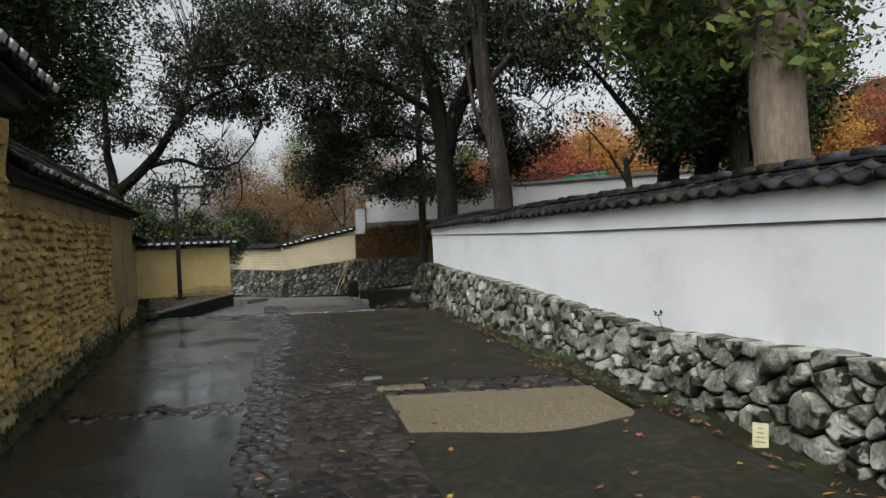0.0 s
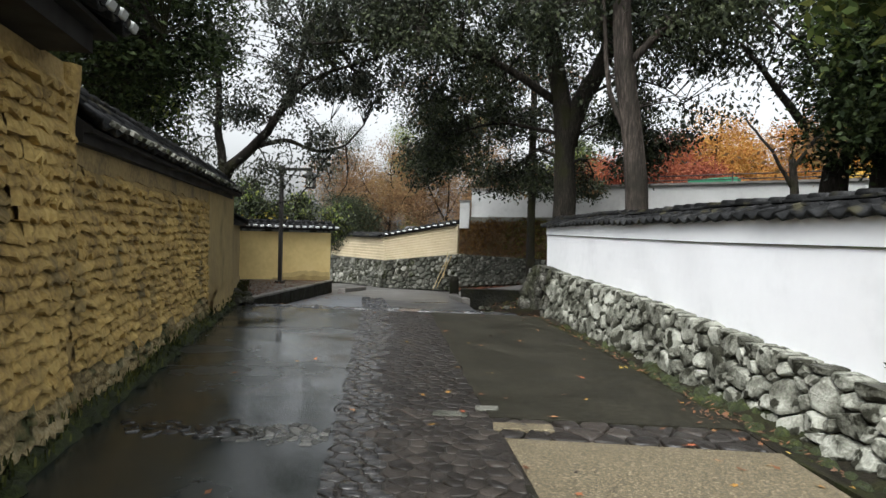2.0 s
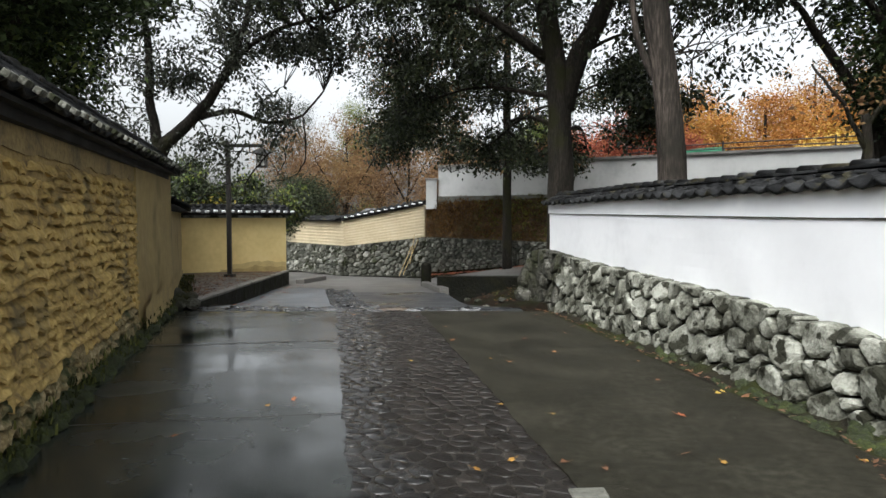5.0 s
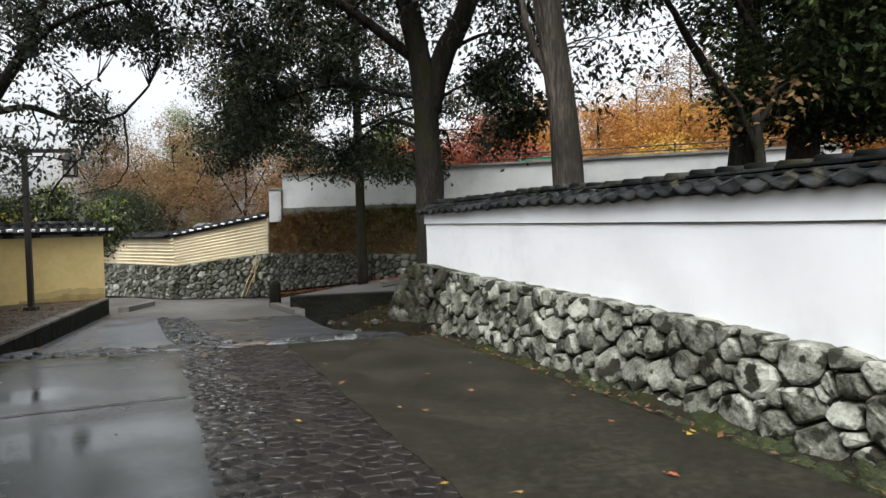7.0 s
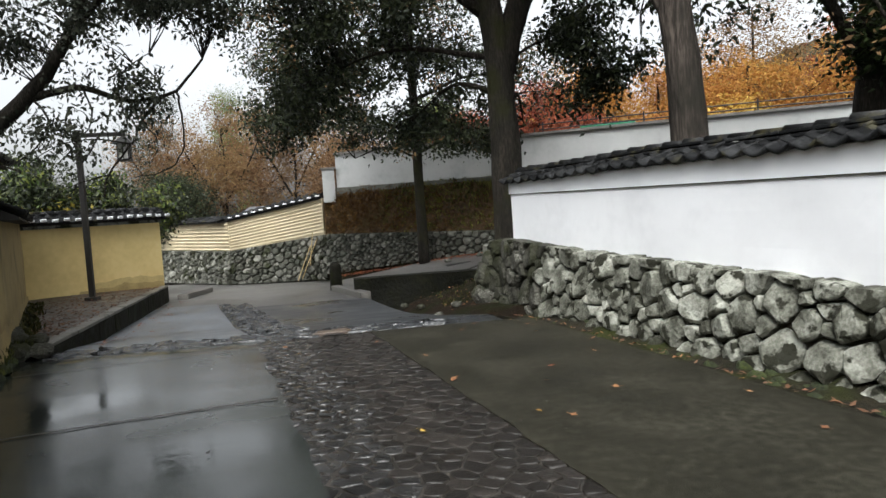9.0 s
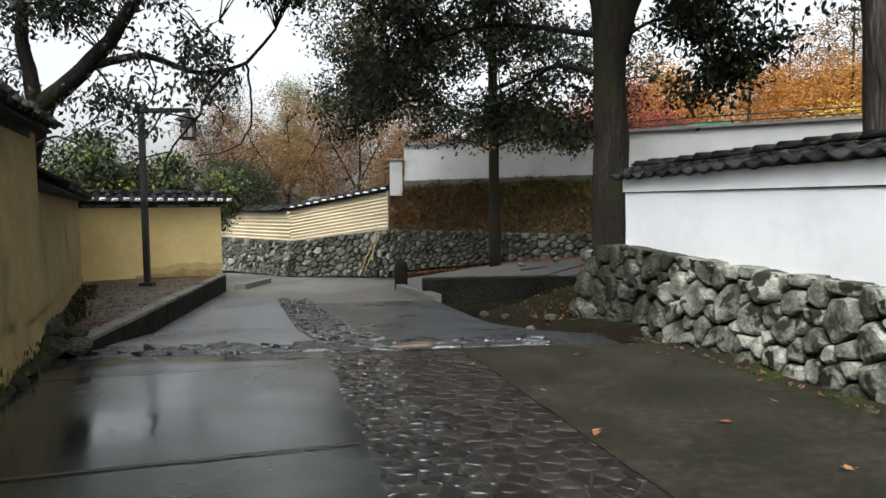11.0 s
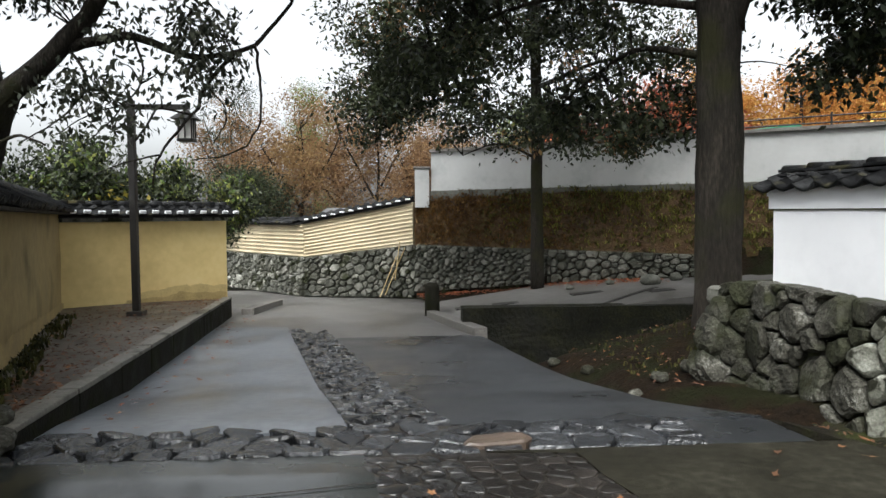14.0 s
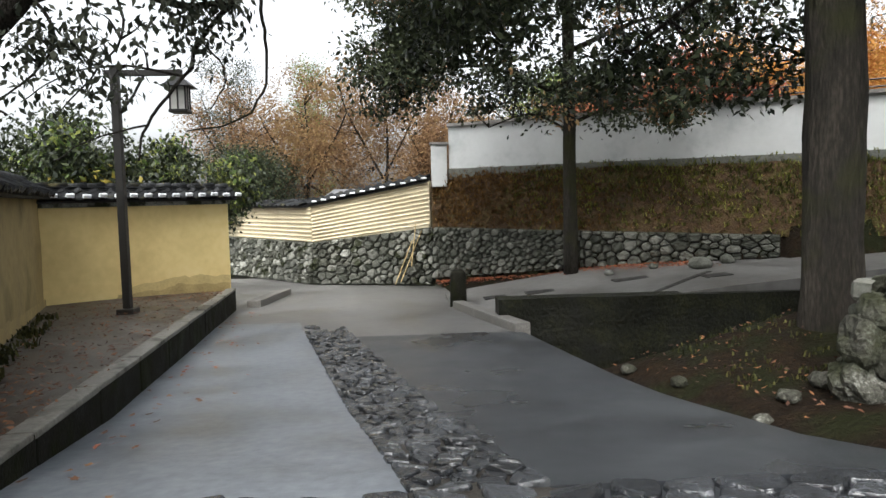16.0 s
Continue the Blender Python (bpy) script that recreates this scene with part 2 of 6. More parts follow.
M["bark"] = material("grey brown bark", [(0.005, 0.004, 0.003), (0.021, 0.018, 0.014), (0.055, 0.047, 0.038)], 5.0, 9, (0.8, 0.95), 1.0, 22, 0.06, 0.5, stretch=(1, 1, 0.2), moss=((0.024, 0.024, 0.010), 1.6, 0.52, 0.66), gloss=0.2)
M["bark_warm"] = material("furrowed grey-pink bark", [(0.005, 0.004, 0.003), (0.034, 0.028, 0.023), (0.13, 0.106, 0.089)], 4.0, 9, (0.8, 0.95), 1.0, 16, 0.06, 0.5, stretch=(1, 1, 0.14), moss=((0.018, 0.016, 0.012), 1.1, 0.48, 0.62), gloss=0.2)
M["bark_light"] = material("pale tan bark", [(0.06, 0.045, 0.03), (0.17, 0.13, 0.096), (0.27, 0.215, 0.165)], 3.0, 9, (0.8, 0.95), 0.8, 10, 0.03, 0.4, stretch=(1, 1, 0.3))
M["leaf_dark"] = material("dark evergreen leaf", [(0.013, 0.018, 0.010), (0.030, 0.038, 0.020), (0.065, 0.077, 0.038)], 0.6, 3, (0.35, 0.5), 0, island=0.5, gloss=0.2, transl=0.2)
M["leaf_deep"] = material("deep green leaf", [(0.010, 0.018, 0.006), (0.024, 0.037, 0.013), (0.055, 0.076, 0.027)], 0.6, 3, (0.4, 0.6), 0, island=0.5, gloss=0.15, transl=0.15)
M["leaf_grey"] = material("grey green leaf", [(0.022, 0.028, 0.019), (0.043, 0.050, 0.034), (0.08, 0.085, 0.06)], 0.5, 3, (0.35, 0.55), 0, island=0.5, gloss=0.2, transl=0.25)
M["leaf_green"] = material("fresh green leaf", [(0.05, 0.08, 0.02), (0.10, 0.145, 0.038), (0.22, 0.24, 0.065)], 0.6, 3, (0.4, 0.55), 0, island=0.5, gloss=0.2, transl=0.3)
M["leaf_gold"] = material("yellow-green autumn leaf", [(0.12, 0.10, 0.02), (0.24, 0.20, 0.035), (0.36, 0.28, 0.05)], 0.6, 3, (0.5, 0.7), 0, island=0.5, gloss=0.2, transl=0.3)
M["leaf_brown"] = material("brown autumn leaf", [(0.13, 0.072, 0.042), (0.22, 0.135, 0.07), (0.28, 0.20, 0.09)], 0.25, 3, (0.7, 0.9), 0, island=0.25, gloss=0.05, transl=0.3)
M["leaf_orange"] = material("orange autumn leaf", [(0.30, 0.115, 0.03), (0.42, 0.20, 0.05), (0.47, 0.29, 0.075)], 0.25, 3, (0.6, 0.8), 0, island=0.4, gloss=0.2, transl=0.35)
M["leaf_red"] = material("red maple leaf", [(0.16, 0.045, 0.03), (0.30, 0.085, 0.05), (0.38, 0.15, 0.07)], 0.4, 3, (0.6, 0.8), 0, island=0.4, gloss=0.2, transl=0.35)
M["leaf_yellow"] = material("yellow fallen leaf", [(0.42, 0.25, 0.04), (0.55, 0.36, 0.06), (0.62, 0.46, 0.10)], 3, 3, (0.5, 0.7), 0, per_object=0.5)
M["litter"] = material("brown leaf litter", [(0.10, 0.045, 0.02), (0.20, 0.085, 0.035), (0.30, 0.15, 0.06)], 3, 3, (0.5, 0.7), 0, island=0.6, per_object=0.5)
M["litter_red"] = material("reddish leaf litter", [(0.16, 0.04, 0.02), (0.27, 0.075, 0.03), (0.36, 0.13, 0.05)], 3, 3, (0.5, 0.7), 0, island=0.6)
M["litter_rust"] = material("rust-brown leaf litter", [(0.05, 0.018, 0.008), (0.12, 0.045, 0.016), (0.2, 0.085, 0.03)], 3, 3, (0.6, 0.8), 0, island=0.6)
M["iron"] = material("black painted iron", [(0.010, 0.009, 0.008), (0.018, 0.016, 0.014), (0.03, 0.026, 0.022)], 8, 5, (0.4, 0.6), 0.2, 80, 0.002, 0.4)
M["paper"] = material("frosted lantern glass", [(0.55, 0.55, 0.52), (0.62, 0.62, 0.58), (0.68, 0.67, 0.63)], 6, 3, (0.35, 0.5), 0)
M["note"] = material("faded yellow paper label", [(0.45, 0.43, 0.25), (0.52, 0.50, 0.31), (0.58, 0.56, 0.36)], 20, 3, (0.6, 0.8), 0)
M["bamboo"] = material("weathered bamboo", [(0.28, 0.20, 0.09), (0.40, 0.30, 0.14), (0.46, 0.37, 0.19)], 6, 5, (0.5, 0.7), 0.2, 40, 0.003)
M["cable"] = material("dark cable", [(0.02, 0.02, 0.02), (0.03, 0.03, 0.03), (0.04, 0.04, 0.04)], 4, 2, (0.5, 0.6), 0)
M["roof_far"] = material("far grey roof", [(0.12, 0.12, 0.125), (0.2, 0.2, 0.205), (0.27, 0.27, 0.27)], 2, 6, (0.5, 0.7), 0.2, 20)


# ---------------- mesh helpers ----------------
def mesh_from(name, verts, faces, mat=None, smooth=False):
    me = bpy.data.meshes.new(name)
    me.from_pydata([tuple(v) for v in verts], [], faces)
    if mat:
        me.materials.append(mat)
    if smooth:
        me.polygons.foreach_set("use_smooth", [True] * len(me.polygons))
    me.update()
    return me


def thing(name, verts, faces, mat, label, category, group="", kind="", smooth=False):
    return tagged(new(name, mesh_from(name, verts, faces, mat, smooth)), label, category, group, kind)


def empty_thing(name, place, label, category, group="", kind=""):
    e = new(name)
    e.location = place
    e.empty_display_size = 0.1
    return tagged(e, label, category, group, kind)


def part(name, data, parent, label="", at=None):
    """One mesh object under a thing or part; data is a mesh in world coordinates unless at gives its own pose."""
    ob = new(name, data)
    ob.parent = parent
    base = parent.matrix_basis.copy()
    p = parent.parent
    while p:
        base = p.matrix_basis @ base
        p = p.parent
    ob.matrix_basis = base.inverted() @ (at if at is not None else Matrix())
    if label:
        ob["label"] = label
    return ob


def box_data(x0, y0, z0, x1, y1, z1):
    v = [(x0, y0, z0), (x1, y0, z0), (x1, y1, z0), (x0, y1, z0), (x0, y0, z1), (x1, y0, z1), (x1, y1, z1), (x0, y1, z1)]
    return v, [(0, 3, 2, 1), (4, 5, 6, 7), (0, 1, 5, 4), (1, 2, 6, 5), (2, 3, 7, 6), (3, 0, 4, 7)]


def bevel_box(name, size, mat, bevel=0.01, wobble=0.0, seed=0, cuts=0):
    """A box of that size round its base centre, with bevelled and slightly uneven edges."""
    rnd = random.Random(seed)
    bm = bmesh.new()
    bmesh.ops.create_cube(bm, size=1.0)
    for v in bm.verts:
        v.co = Vector((v.co.x * size[0], v.co.y * size[1], (v.co.z + 0.5) * size[2]))
    if cuts:
        bmesh.ops.subdivide_edges(bm, edges=bm.edges[:], cuts=cuts, use_grid_fill=True)
    if wobble:
        for v in bm.verts:
            v.co += Vector((rnd.uniform(-1, 1), rnd.uniform(-1, 1), rnd.uniform(-1, 1))) * wobble
    if bevel and not cuts:
        bmesh.ops.bevel(bm, geom=bm.edges[:], offset=bevel, segments=2, affect="EDGES", profile=0.6)
    me = bpy.data.meshes.new(name)
    bm.to_mesh(me)
    bm.free()
    me.materials.append(mat)
    return me


def tube_data(points, radii, sides=8, closed=True, base=0, twist=0.0):
    """A tapered tube along points."""
    verts, faces = [], []
    up = Vector((0, 0, 1))
    last = None
    for i, p in enumerate(points):
        a = Vector(points[max(0, i - 1)])
        c = Vector(points[min(len(points) - 1, i + 1)])
        d = (c - a).normalized()
        side = d.cross(last if last else (up if abs(d.z) < 0.9 else Vector((1, 0, 0))))
        if side.length < 1e-4:
            side = d.cross(Vector((0, 1, 0)))
        side.normalize()
        other = side.cross(d).normalized()
        last = other
        for k in range(sides):
            t = 2 * math.pi * k / sides
            verts.append(Vector(p) + (side * math.cos(t) + other * math.sin(t)) * radii[i])
    for i in range(len(points) - 1):
        for k in range(sides):
            k2 = (k + 1) % sides
            faces.append((base + i * sides + k, base + i * sides + k2, base + (i + 1) * sides + k2, base + (i + 1) * sides + k))
    if closed:
        faces.append(tuple(base + k for k in reversed(range(sides))))
        faces.append(tuple(base + (len(points) - 1) * sides + k for k in range(sides)))
    return verts, faces


def joined(chunks):
    verts, faces = [], []
    for v, f in chunks:
        o = len(verts)
        verts += list(v)
        faces += [tuple(i + o for i in q) for q in f]
    return verts, faces


# ---------------- the ground plan ----------------
def road_z(y):
    return float(np.interp(y, [-10, 13.6, 15, 17, 22, 29, 36, 60], [0, 0, -0.1, -0.34, -0.6, -0.95, -1.2, -1.9]))


def cob_left(y):
    return -0.395 - 0.196 * y if y < 14.6 else -3.25 - 0.225 * (y - 14.6)


def cob_right(y):
    return 0.85 - 0.187 * y if y < 14.0 else -2.45 - 0.24 * (y - 14.6)


def asphalt_right(y):
    return 2.95 - 0.2 * y if y < 14.6 else float(np.interp(y, [14.6, 15.3, 18, 20.8, 24.7], [0.03, -0.6, -1.15, -1.5, -2.25]))


def left_foot(y):
    return -1.65 - 0.29 * y


def plaster_x(y):
    return 3.63 - 0.2 * y


def deck_z(y):
    return 0.09 - 0.038 * (y - 14.4)


def kerb_x(y):
    return float(np.interp(y, [14.3, 25.2], [-5.42, -6.72]))


LEFT_BEND, CORNER, YEND = (-5.95, 14.5), (-9.2, 22.6), (-6.8, 25.1)


def strip(name, xa, xb, ys, z_of, mat, label, category, n=8, thick=0.08, crown=0.0):
    """A paved strip between two edge lines, with a thickness and a slightly uneven face."""
    verts, faces = [], []
    for y in ys:
        for k in range(n + 1):
            x = xa(y) + (xb(y) - xa(y)) * k / n
            z = z_of(x, y) + 0.006 * noise.noise((x * 0.7, y * 0.7, 3.0)) + 0.003 * noise.noise((x * 3, y * 3, 1.0))
            verts.append((x, y, z))
    w = n + 1
    for j in range(len(ys) - 1):
        for k in range(n):
            faces.append((j * w + k, j * w + k + 1, (j + 1) * w + k + 1, (j + 1) * w + k))
    rim = [k for k in range(w)] + [j * w + n for j in range(1, len(ys))] + [(len(ys) - 1) * w + k for k in range(n - 1, -1, -1)] + [j * w for j in range(len(ys) - 2, 0, -1)]
    o, r_ = len(verts), len(rim)
    verts += [verts[i] for i in rim] + [(verts[i][0], verts[i][1], verts[i][2] - thick) for i in rim]
    for i in range(r_):
        i2 = (i + 1) % r_
        faces.append((o + i2, o + i, o + r_ + i, o + r_ + i2))
    return thing(name, verts, faces, mat, label, category, kind="structure", smooth=True)


def rng(a, b, step):
    n = max(1, round((b - a) / step))
    return [a + (b - a) * i / n for i in range(n + 1)]


def bank_low(x):
    """Line of the low rubble wall below the grass bank."""
    return float(np.interp(x, [-2.4, 0.9, 4.5, 12], [29.5, 26.7, 24.6, 21.0]))


def bank_high(x):
    return 29.8 - 0.63 * (x + 2.2)


def side_z(x):
    return float(np.interp(x, [-2.4, 0.5, 2.2, 6, 12], [-0.72, -0.3, -0.1, 0.2, 0.5]))


def ground_z(x, y):
    """The land under and round the lane."""
    z = road_z(y) - 0.10
    if x > plaster_x(min(y, 15.6)) + 0.2 and y < 15.6:
        z = 0.35
    elif x < left_foot(y) - 0.2 and y < 14.5:
        z = 0.2
    if y >= 14.6 and x > asphalt_right(min(y, 24.7)):
        if y < 22.3:
            far = min(1.0, max(0.0, (x - asphalt_right(y)) / 0.3))
            pit = float(np.interp(y, [14.6, 16.2, 17.0, 18.3, 19.2, 20.6, 21.9], [-0.08, -0.27, -0.34, -0.42, -0.8, -1.5, -1.75]))
            rise = float(np.interp(x, [-1.2, -0.1, 1.0, 2.0, 4.0], [0, 0.27, 0.57, 0.75, 1.0])) * float(np.interp(y, [15.2, 16.5, 18, 18.8, 20.5, 22], [0.3, 0.55, 1, 0.9, 0.4, 0.15]))
            z = (road_z(y) - 0.1) * (1 - far) + far * min(0.55, pit + rise)
        elif y < bank_low(x):
            z = side_z(x) - 0.12
        elif y < 45:
            lo, hi = bank_low(x), max(bank_low(x) + 0.3, bank_high(x))
            base = side_z(x) + 0.85
            z = -0.4 + base + (2.1 - base) * min(1.0, (y - lo) / (hi - lo))
    if y > 22 and x <= -2.3:
        z = road_z(y) - 0.10
    return z


xs = rng(-400, -40, 60) + rng(-40, -14, 2.0)[1:] + rng(-14, 12, 0.25)[1:] + rng(12, 40, 2.0)[1:] + rng(40, 400, 60)[1:]
ys = rng(-400, -40, 60) + rng(-40, -6, 2.0)[1:] + rng(-6, 34, 0.25)[1:] + rng(34, 60, 2.0)[1:] + rng(60, 600, 60)[1:]
gv = [(x, y, ground_z(x, y) + 0.02 * noise.noise((x, y, 0.0))) for y in ys for x in xs]
gw = len(xs)
gf = [(j * gw + i, j * gw + i + 1, (j + 1) * gw + i + 1, (j + 1) * gw + i) for j in range(len(ys) - 1) for i in range(gw - 1)]
thing("ground", gv, gf, M["soil"], "damp brown soil with moss and fallen leaves", "ground", kind="structure", smooth=True)

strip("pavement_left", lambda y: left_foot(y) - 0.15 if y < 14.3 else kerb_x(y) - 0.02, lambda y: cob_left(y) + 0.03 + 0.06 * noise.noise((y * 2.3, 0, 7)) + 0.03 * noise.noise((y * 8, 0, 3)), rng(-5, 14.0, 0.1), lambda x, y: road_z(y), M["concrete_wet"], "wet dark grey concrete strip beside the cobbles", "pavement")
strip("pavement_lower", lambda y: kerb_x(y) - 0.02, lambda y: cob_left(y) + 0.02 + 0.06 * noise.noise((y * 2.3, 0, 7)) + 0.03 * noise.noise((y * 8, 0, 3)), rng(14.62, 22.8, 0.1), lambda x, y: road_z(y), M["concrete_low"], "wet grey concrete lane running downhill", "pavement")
strip("road_right", lambda y: cob_right(y) - 0.02 + 0.04 * noise.noise((y * 2.7, 0, 9)), asphalt_right, rng(6.75, 14.0, 0.1), lambda x, y: road_z(y) + 0.004, M["asphalt"], "damp brown asphalt strip along the stone wall", "road")
strip("road_near", lambda y: cob_right(y) - 0.03, asphalt_right, rng(-5, 5.3, 0.5), lambda x, y: road_z(y) + 0.002, M["asphalt"], "damp brown asphalt strip in the foreground", "road")
grv, grf = [], []
for k in range(25):
    for j in range(9):
        f = k / 24
        y_low = 4.93 + 0.13 * math.sin(f * 5.5 + 2.2) * (0.4 + f)
        y = y_low + (6.2 - y_low) * j / 8
        x0, x1 = cob_right(y) + 0.02, asphalt_right(y) - 0.05 - 0.1 * (1 - j / 8)
        grv.append((x0 + (x1 - x0) * f, y, road_z(y) + (0.012 if 0 < j < 8 and 0 < k < 24 else 0.0)))
for k in range(24):
    for j in range(8):
        grf.append((k * 9 + j, (k + 1) * 9 + j, (k + 1) * 9 + j + 1, k * 9 + j + 1))
thing("road_gravel", grv, grf, M["gravel_conc"], "tan exposed-gravel concrete patch", "pavement", kind="structure", smooth=True)
strip("road_lower", lambda y: cob_right(y) - 0.02, asphalt_right, rng(14.72, 21.0, 0.4), lambda x, y: road_z(y) + 0.004, M["asphalt_wet"], "dark damp asphalt beside the ditch", "road")
strip("road_end", lambda y: kerb_x(y) - 0.02 if y < 25 else -16, lambda y: asphalt_right(min(y, 24.7)) if y < 24.7 else -1.9, rng(21.02, 34, 0.5), lambda x, y: road_z(y) - 0.006, M["concrete_far"], "worn damp concrete where the lanes meet", "road", n=16)
strip("road_side", lambda y: -2.32 if y > 23 else -1.8, lambda y: 12, rng(22.0, 26.4, 0.4), lambda x, y: side_z(x), M["concrete_far"], "damp concrete side lane above the ditch", "road", n=24, thick=0.3)
strip("joint_bed", lambda y: cob_left(y) - 0.09, lambda y: cob_right(y) + 0.05, rng(-5, 23, 0.4), lambda x, y: road_z(y) - 0.010, M["joint"], "dark mud between cobbles", "road", n=6)
strip("crossing_bed", lambda y: -5.5, lambda y: -0.1, rng(13.95, 14.75, 0.2), lambda x, y: road_z(y) - (0.03 if x < -0.8 else 0.004), M["asphalt_wet"], "dark wet bed of the stone crossing", "road", n=40)
strip("band_bed", lambda y: cob_right(y) - 0.05, lambda y: 1.65, rng(6.18, 6.78, 0.2), lambda x, y: road_z(y) - 0.024, M["joint"], "dark wet bed of the stone band", "road", n=6)
def verge_z(x, y):
    """Mossy cushions that climb towards the stones."""
    f = min(1.0, max(0.0, (x - asphalt_right(y)) / 0.45))
    lump = max(0.0, noise.noise((y * 0.45, 3, 0)) + 0.35) * (0.35 + 0.65 * abs(noise.noise((x * 4, y * 4, 0)))) + 0.25 * abs(noise.noise((x * 13, y * 13, 2)))
    return road_z(y) - 0.012 - 0.05 * math.sin(math.pi * f) + 0.15 * f ** 1.3 * lump


strip("moss_verge", lambda y: asphalt_right(y) - 0.02 + 0.05 * noise.noise((y * 1.7, 8, 0)), lambda y: asphalt_right(y) + 0.5, rng(-4, 15.2, 0.06), verge_z, M["verge"], "mossy earth verge at the wall foot", "ground", n=11, thick=0.2)


# ---------------- stones ----------------
def voronoi_cells(width, height, size, rnd, aspect=1.0, vary=0.35):
    """Irregular cells that fill a rectangle, as lists of (u, v)."""
    nu, nv = max(1, round(width / (size * aspect))), max(1, round(height / size))
    seeds = []
    for j in range(nv):
        for i in range(nu):
            seeds.append(((i + 0.5 + (0.5 if j % 2 else 0) - 0.25 + rnd.uniform(-vary, vary)) * width / nu, (j + 0.5 + rnd.uniform(-vary, vary)) * height / nv))
    pts = np.array(seeds)
    cells = []
    for k, (px, py) in enumerate(seeds):
        poly = [(0, 0), (width, 0), (width, height), (0, height)]
        near = np.argsort(((pts - pts[k]) ** 2).sum(1))[1:14]
        for q in near:
            qx, qy = pts[q]
            mx, my, dx, dy = (px + qx) / 2, (py + qy) / 2, qx - px, qy - py
            out = []
            for a, b in zip(poly, poly[1:] + poly[:1]):
                da = (a[0] - mx) * dx + (a[1] - my) * dy
                db = (b[0] - mx) * dx + (b[1] - my) * dy
                if da <= 0:
                    out.append(a)
                if da * db < 0:
                    s = da / (da - db)
                    out.append((a[0] + (b[0] - a[0]) * s, a[1] + (b[1] - a[1]) * s))
            poly = out
            if len(poly) < 3:
                break
        if len(poly) >= 3:
            cells.append(poly)
    return cells


def rubble_cells(width, height, sizes, rnd, tries=2600):
    """Stones of mixed sizes packed into a rectangle: large ones first, small ones fill in; weighted cells keep the sizes."""
    seeds = []
    for r, share in sizes:
        for _ in range(int(tries * share)):
            p = (rnd.uniform(0, width), rnd.uniform(0.0, height))
            rr = r * rnd.uniform(0.88, 1.15)
            if all((p[0] - q[0]) ** 2 + ((p[1] - q[1]) * 1.12) ** 2 > (rr + q[2]) ** 2 * 0.84 for q in seeds if abs(p[0] - q[0]) < 0.6):
                seeds.append((p[0], p[1], rr))
    pts = np.array(seeds)
    cells = []
    for k, (px, py, pr) in enumerate(seeds):
        poly = [(0, 0), (width, 0), (width, height), (0, height)]
        for q in np.argsort(((pts[:, :2] - pts[k, :2]) ** 2).sum(1))[1:18]:
            qx, qy, qr = pts[q]
            dx, dy = qx - px, qy - py
            t = 0.5 + (pr * pr - qr * qr) / (2 * (dx * dx + dy * dy))
            mx, my = px + dx * t, py + dy * t
            out = []
            for a, b in zip(poly, poly[1:] + poly[:1]):
                da = (a[0] - mx) * dx + (a[1] - my) * dy
                db = (b[0] - mx) * dx + (b[1] - my) * dy
                if da <= 0:
                    out.append(a)
                if da * db < 0:
                    f = da / (da - db)
                    out.append((a[0] + (b[0] - a[0]) * f, a[1] + (b[1] - a[1]) * f))
            poly = out
            if len(poly) < 3:
                break
        if len(poly) >= 3:
            cells.append(poly)
    return cells


def rounded(poly, cut=0.22):
    out = []
    for a, b in zip(poly, poly[1:] + poly[:1]):
        if math.hypot(b[0] - a[0], b[1] - a[1]) < 0.008:
            continue
        out.append((a[0] + (b[0] - a[0]) * cut, a[1] + (b[1] - a[1]) * cut))
        out.append((a[0] + (b[0] - a[0]) * (1 - cut), a[1] + (b[1] - a[1]) * (1 - cut)))
    return out


def stone_data(poly, place, rnd, gap=0.012, bulge=0.06, depth=0.10, flat=0.5, rough=0.15, crag=0.26):
    """One stone: a rounded outline, a shoulder ring and an uneven face. place(u, v, w) gives the world point."""
    cx = sum(p[0] for p in poly) / len(poly)
    cy = sum(p[1] for p in poly) / len(poly)
    r = sum(math.hypot(p[0] - cx, p[1] - cy) for p in poly) / len(poly)
    if r < 0.02:
        return None
    ring = rounded(poly, 0.16)
    shrink = max(0.3, 1 - gap / r)
    lift = bulge * rnd.uniform(0.6, 1.25)
    tu, tv = rnd.uniform(-1, 1) * rough, rnd.uniform(-1, 1) * rough
    verts, n = [], len(ring)
    jit = [rnd.uniform(0.9, 1.02) for _ in ring]
    for scale, w in ((shrink, -depth), (shrink, lift * 0.3), (shrink * (0.5 + 0.5 * flat), lift * 0.82), (shrink * flat, lift)):
        for k, (u, v) in enumerate(ring):
            du, dv = (u - cx) * scale * jit[k], (v - cy) * scale * jit[k]
            ww = w + ((du * tu + dv * tv) + rnd.uniform(-1, 1) * lift * (crag if scale < shrink else crag * 0.5) if w > 0 else 0)
            verts.append(place(cx + du, cy + dv, ww))
    verts.append(place(cx, cy, lift * rnd.uniform(0.95, 1.1)))
    faces = []
    for j in range(3):
        for k in range(n):
            k2 = (k + 1) % n
            faces.append((j * n + k, j * n + k2, (j + 1) * n + k2, (j + 1) * n + k))
    for k in range(n):
        faces.append((3 * n + k, 3 * n + (k + 1) % n, 4 * n))
    return verts, faces


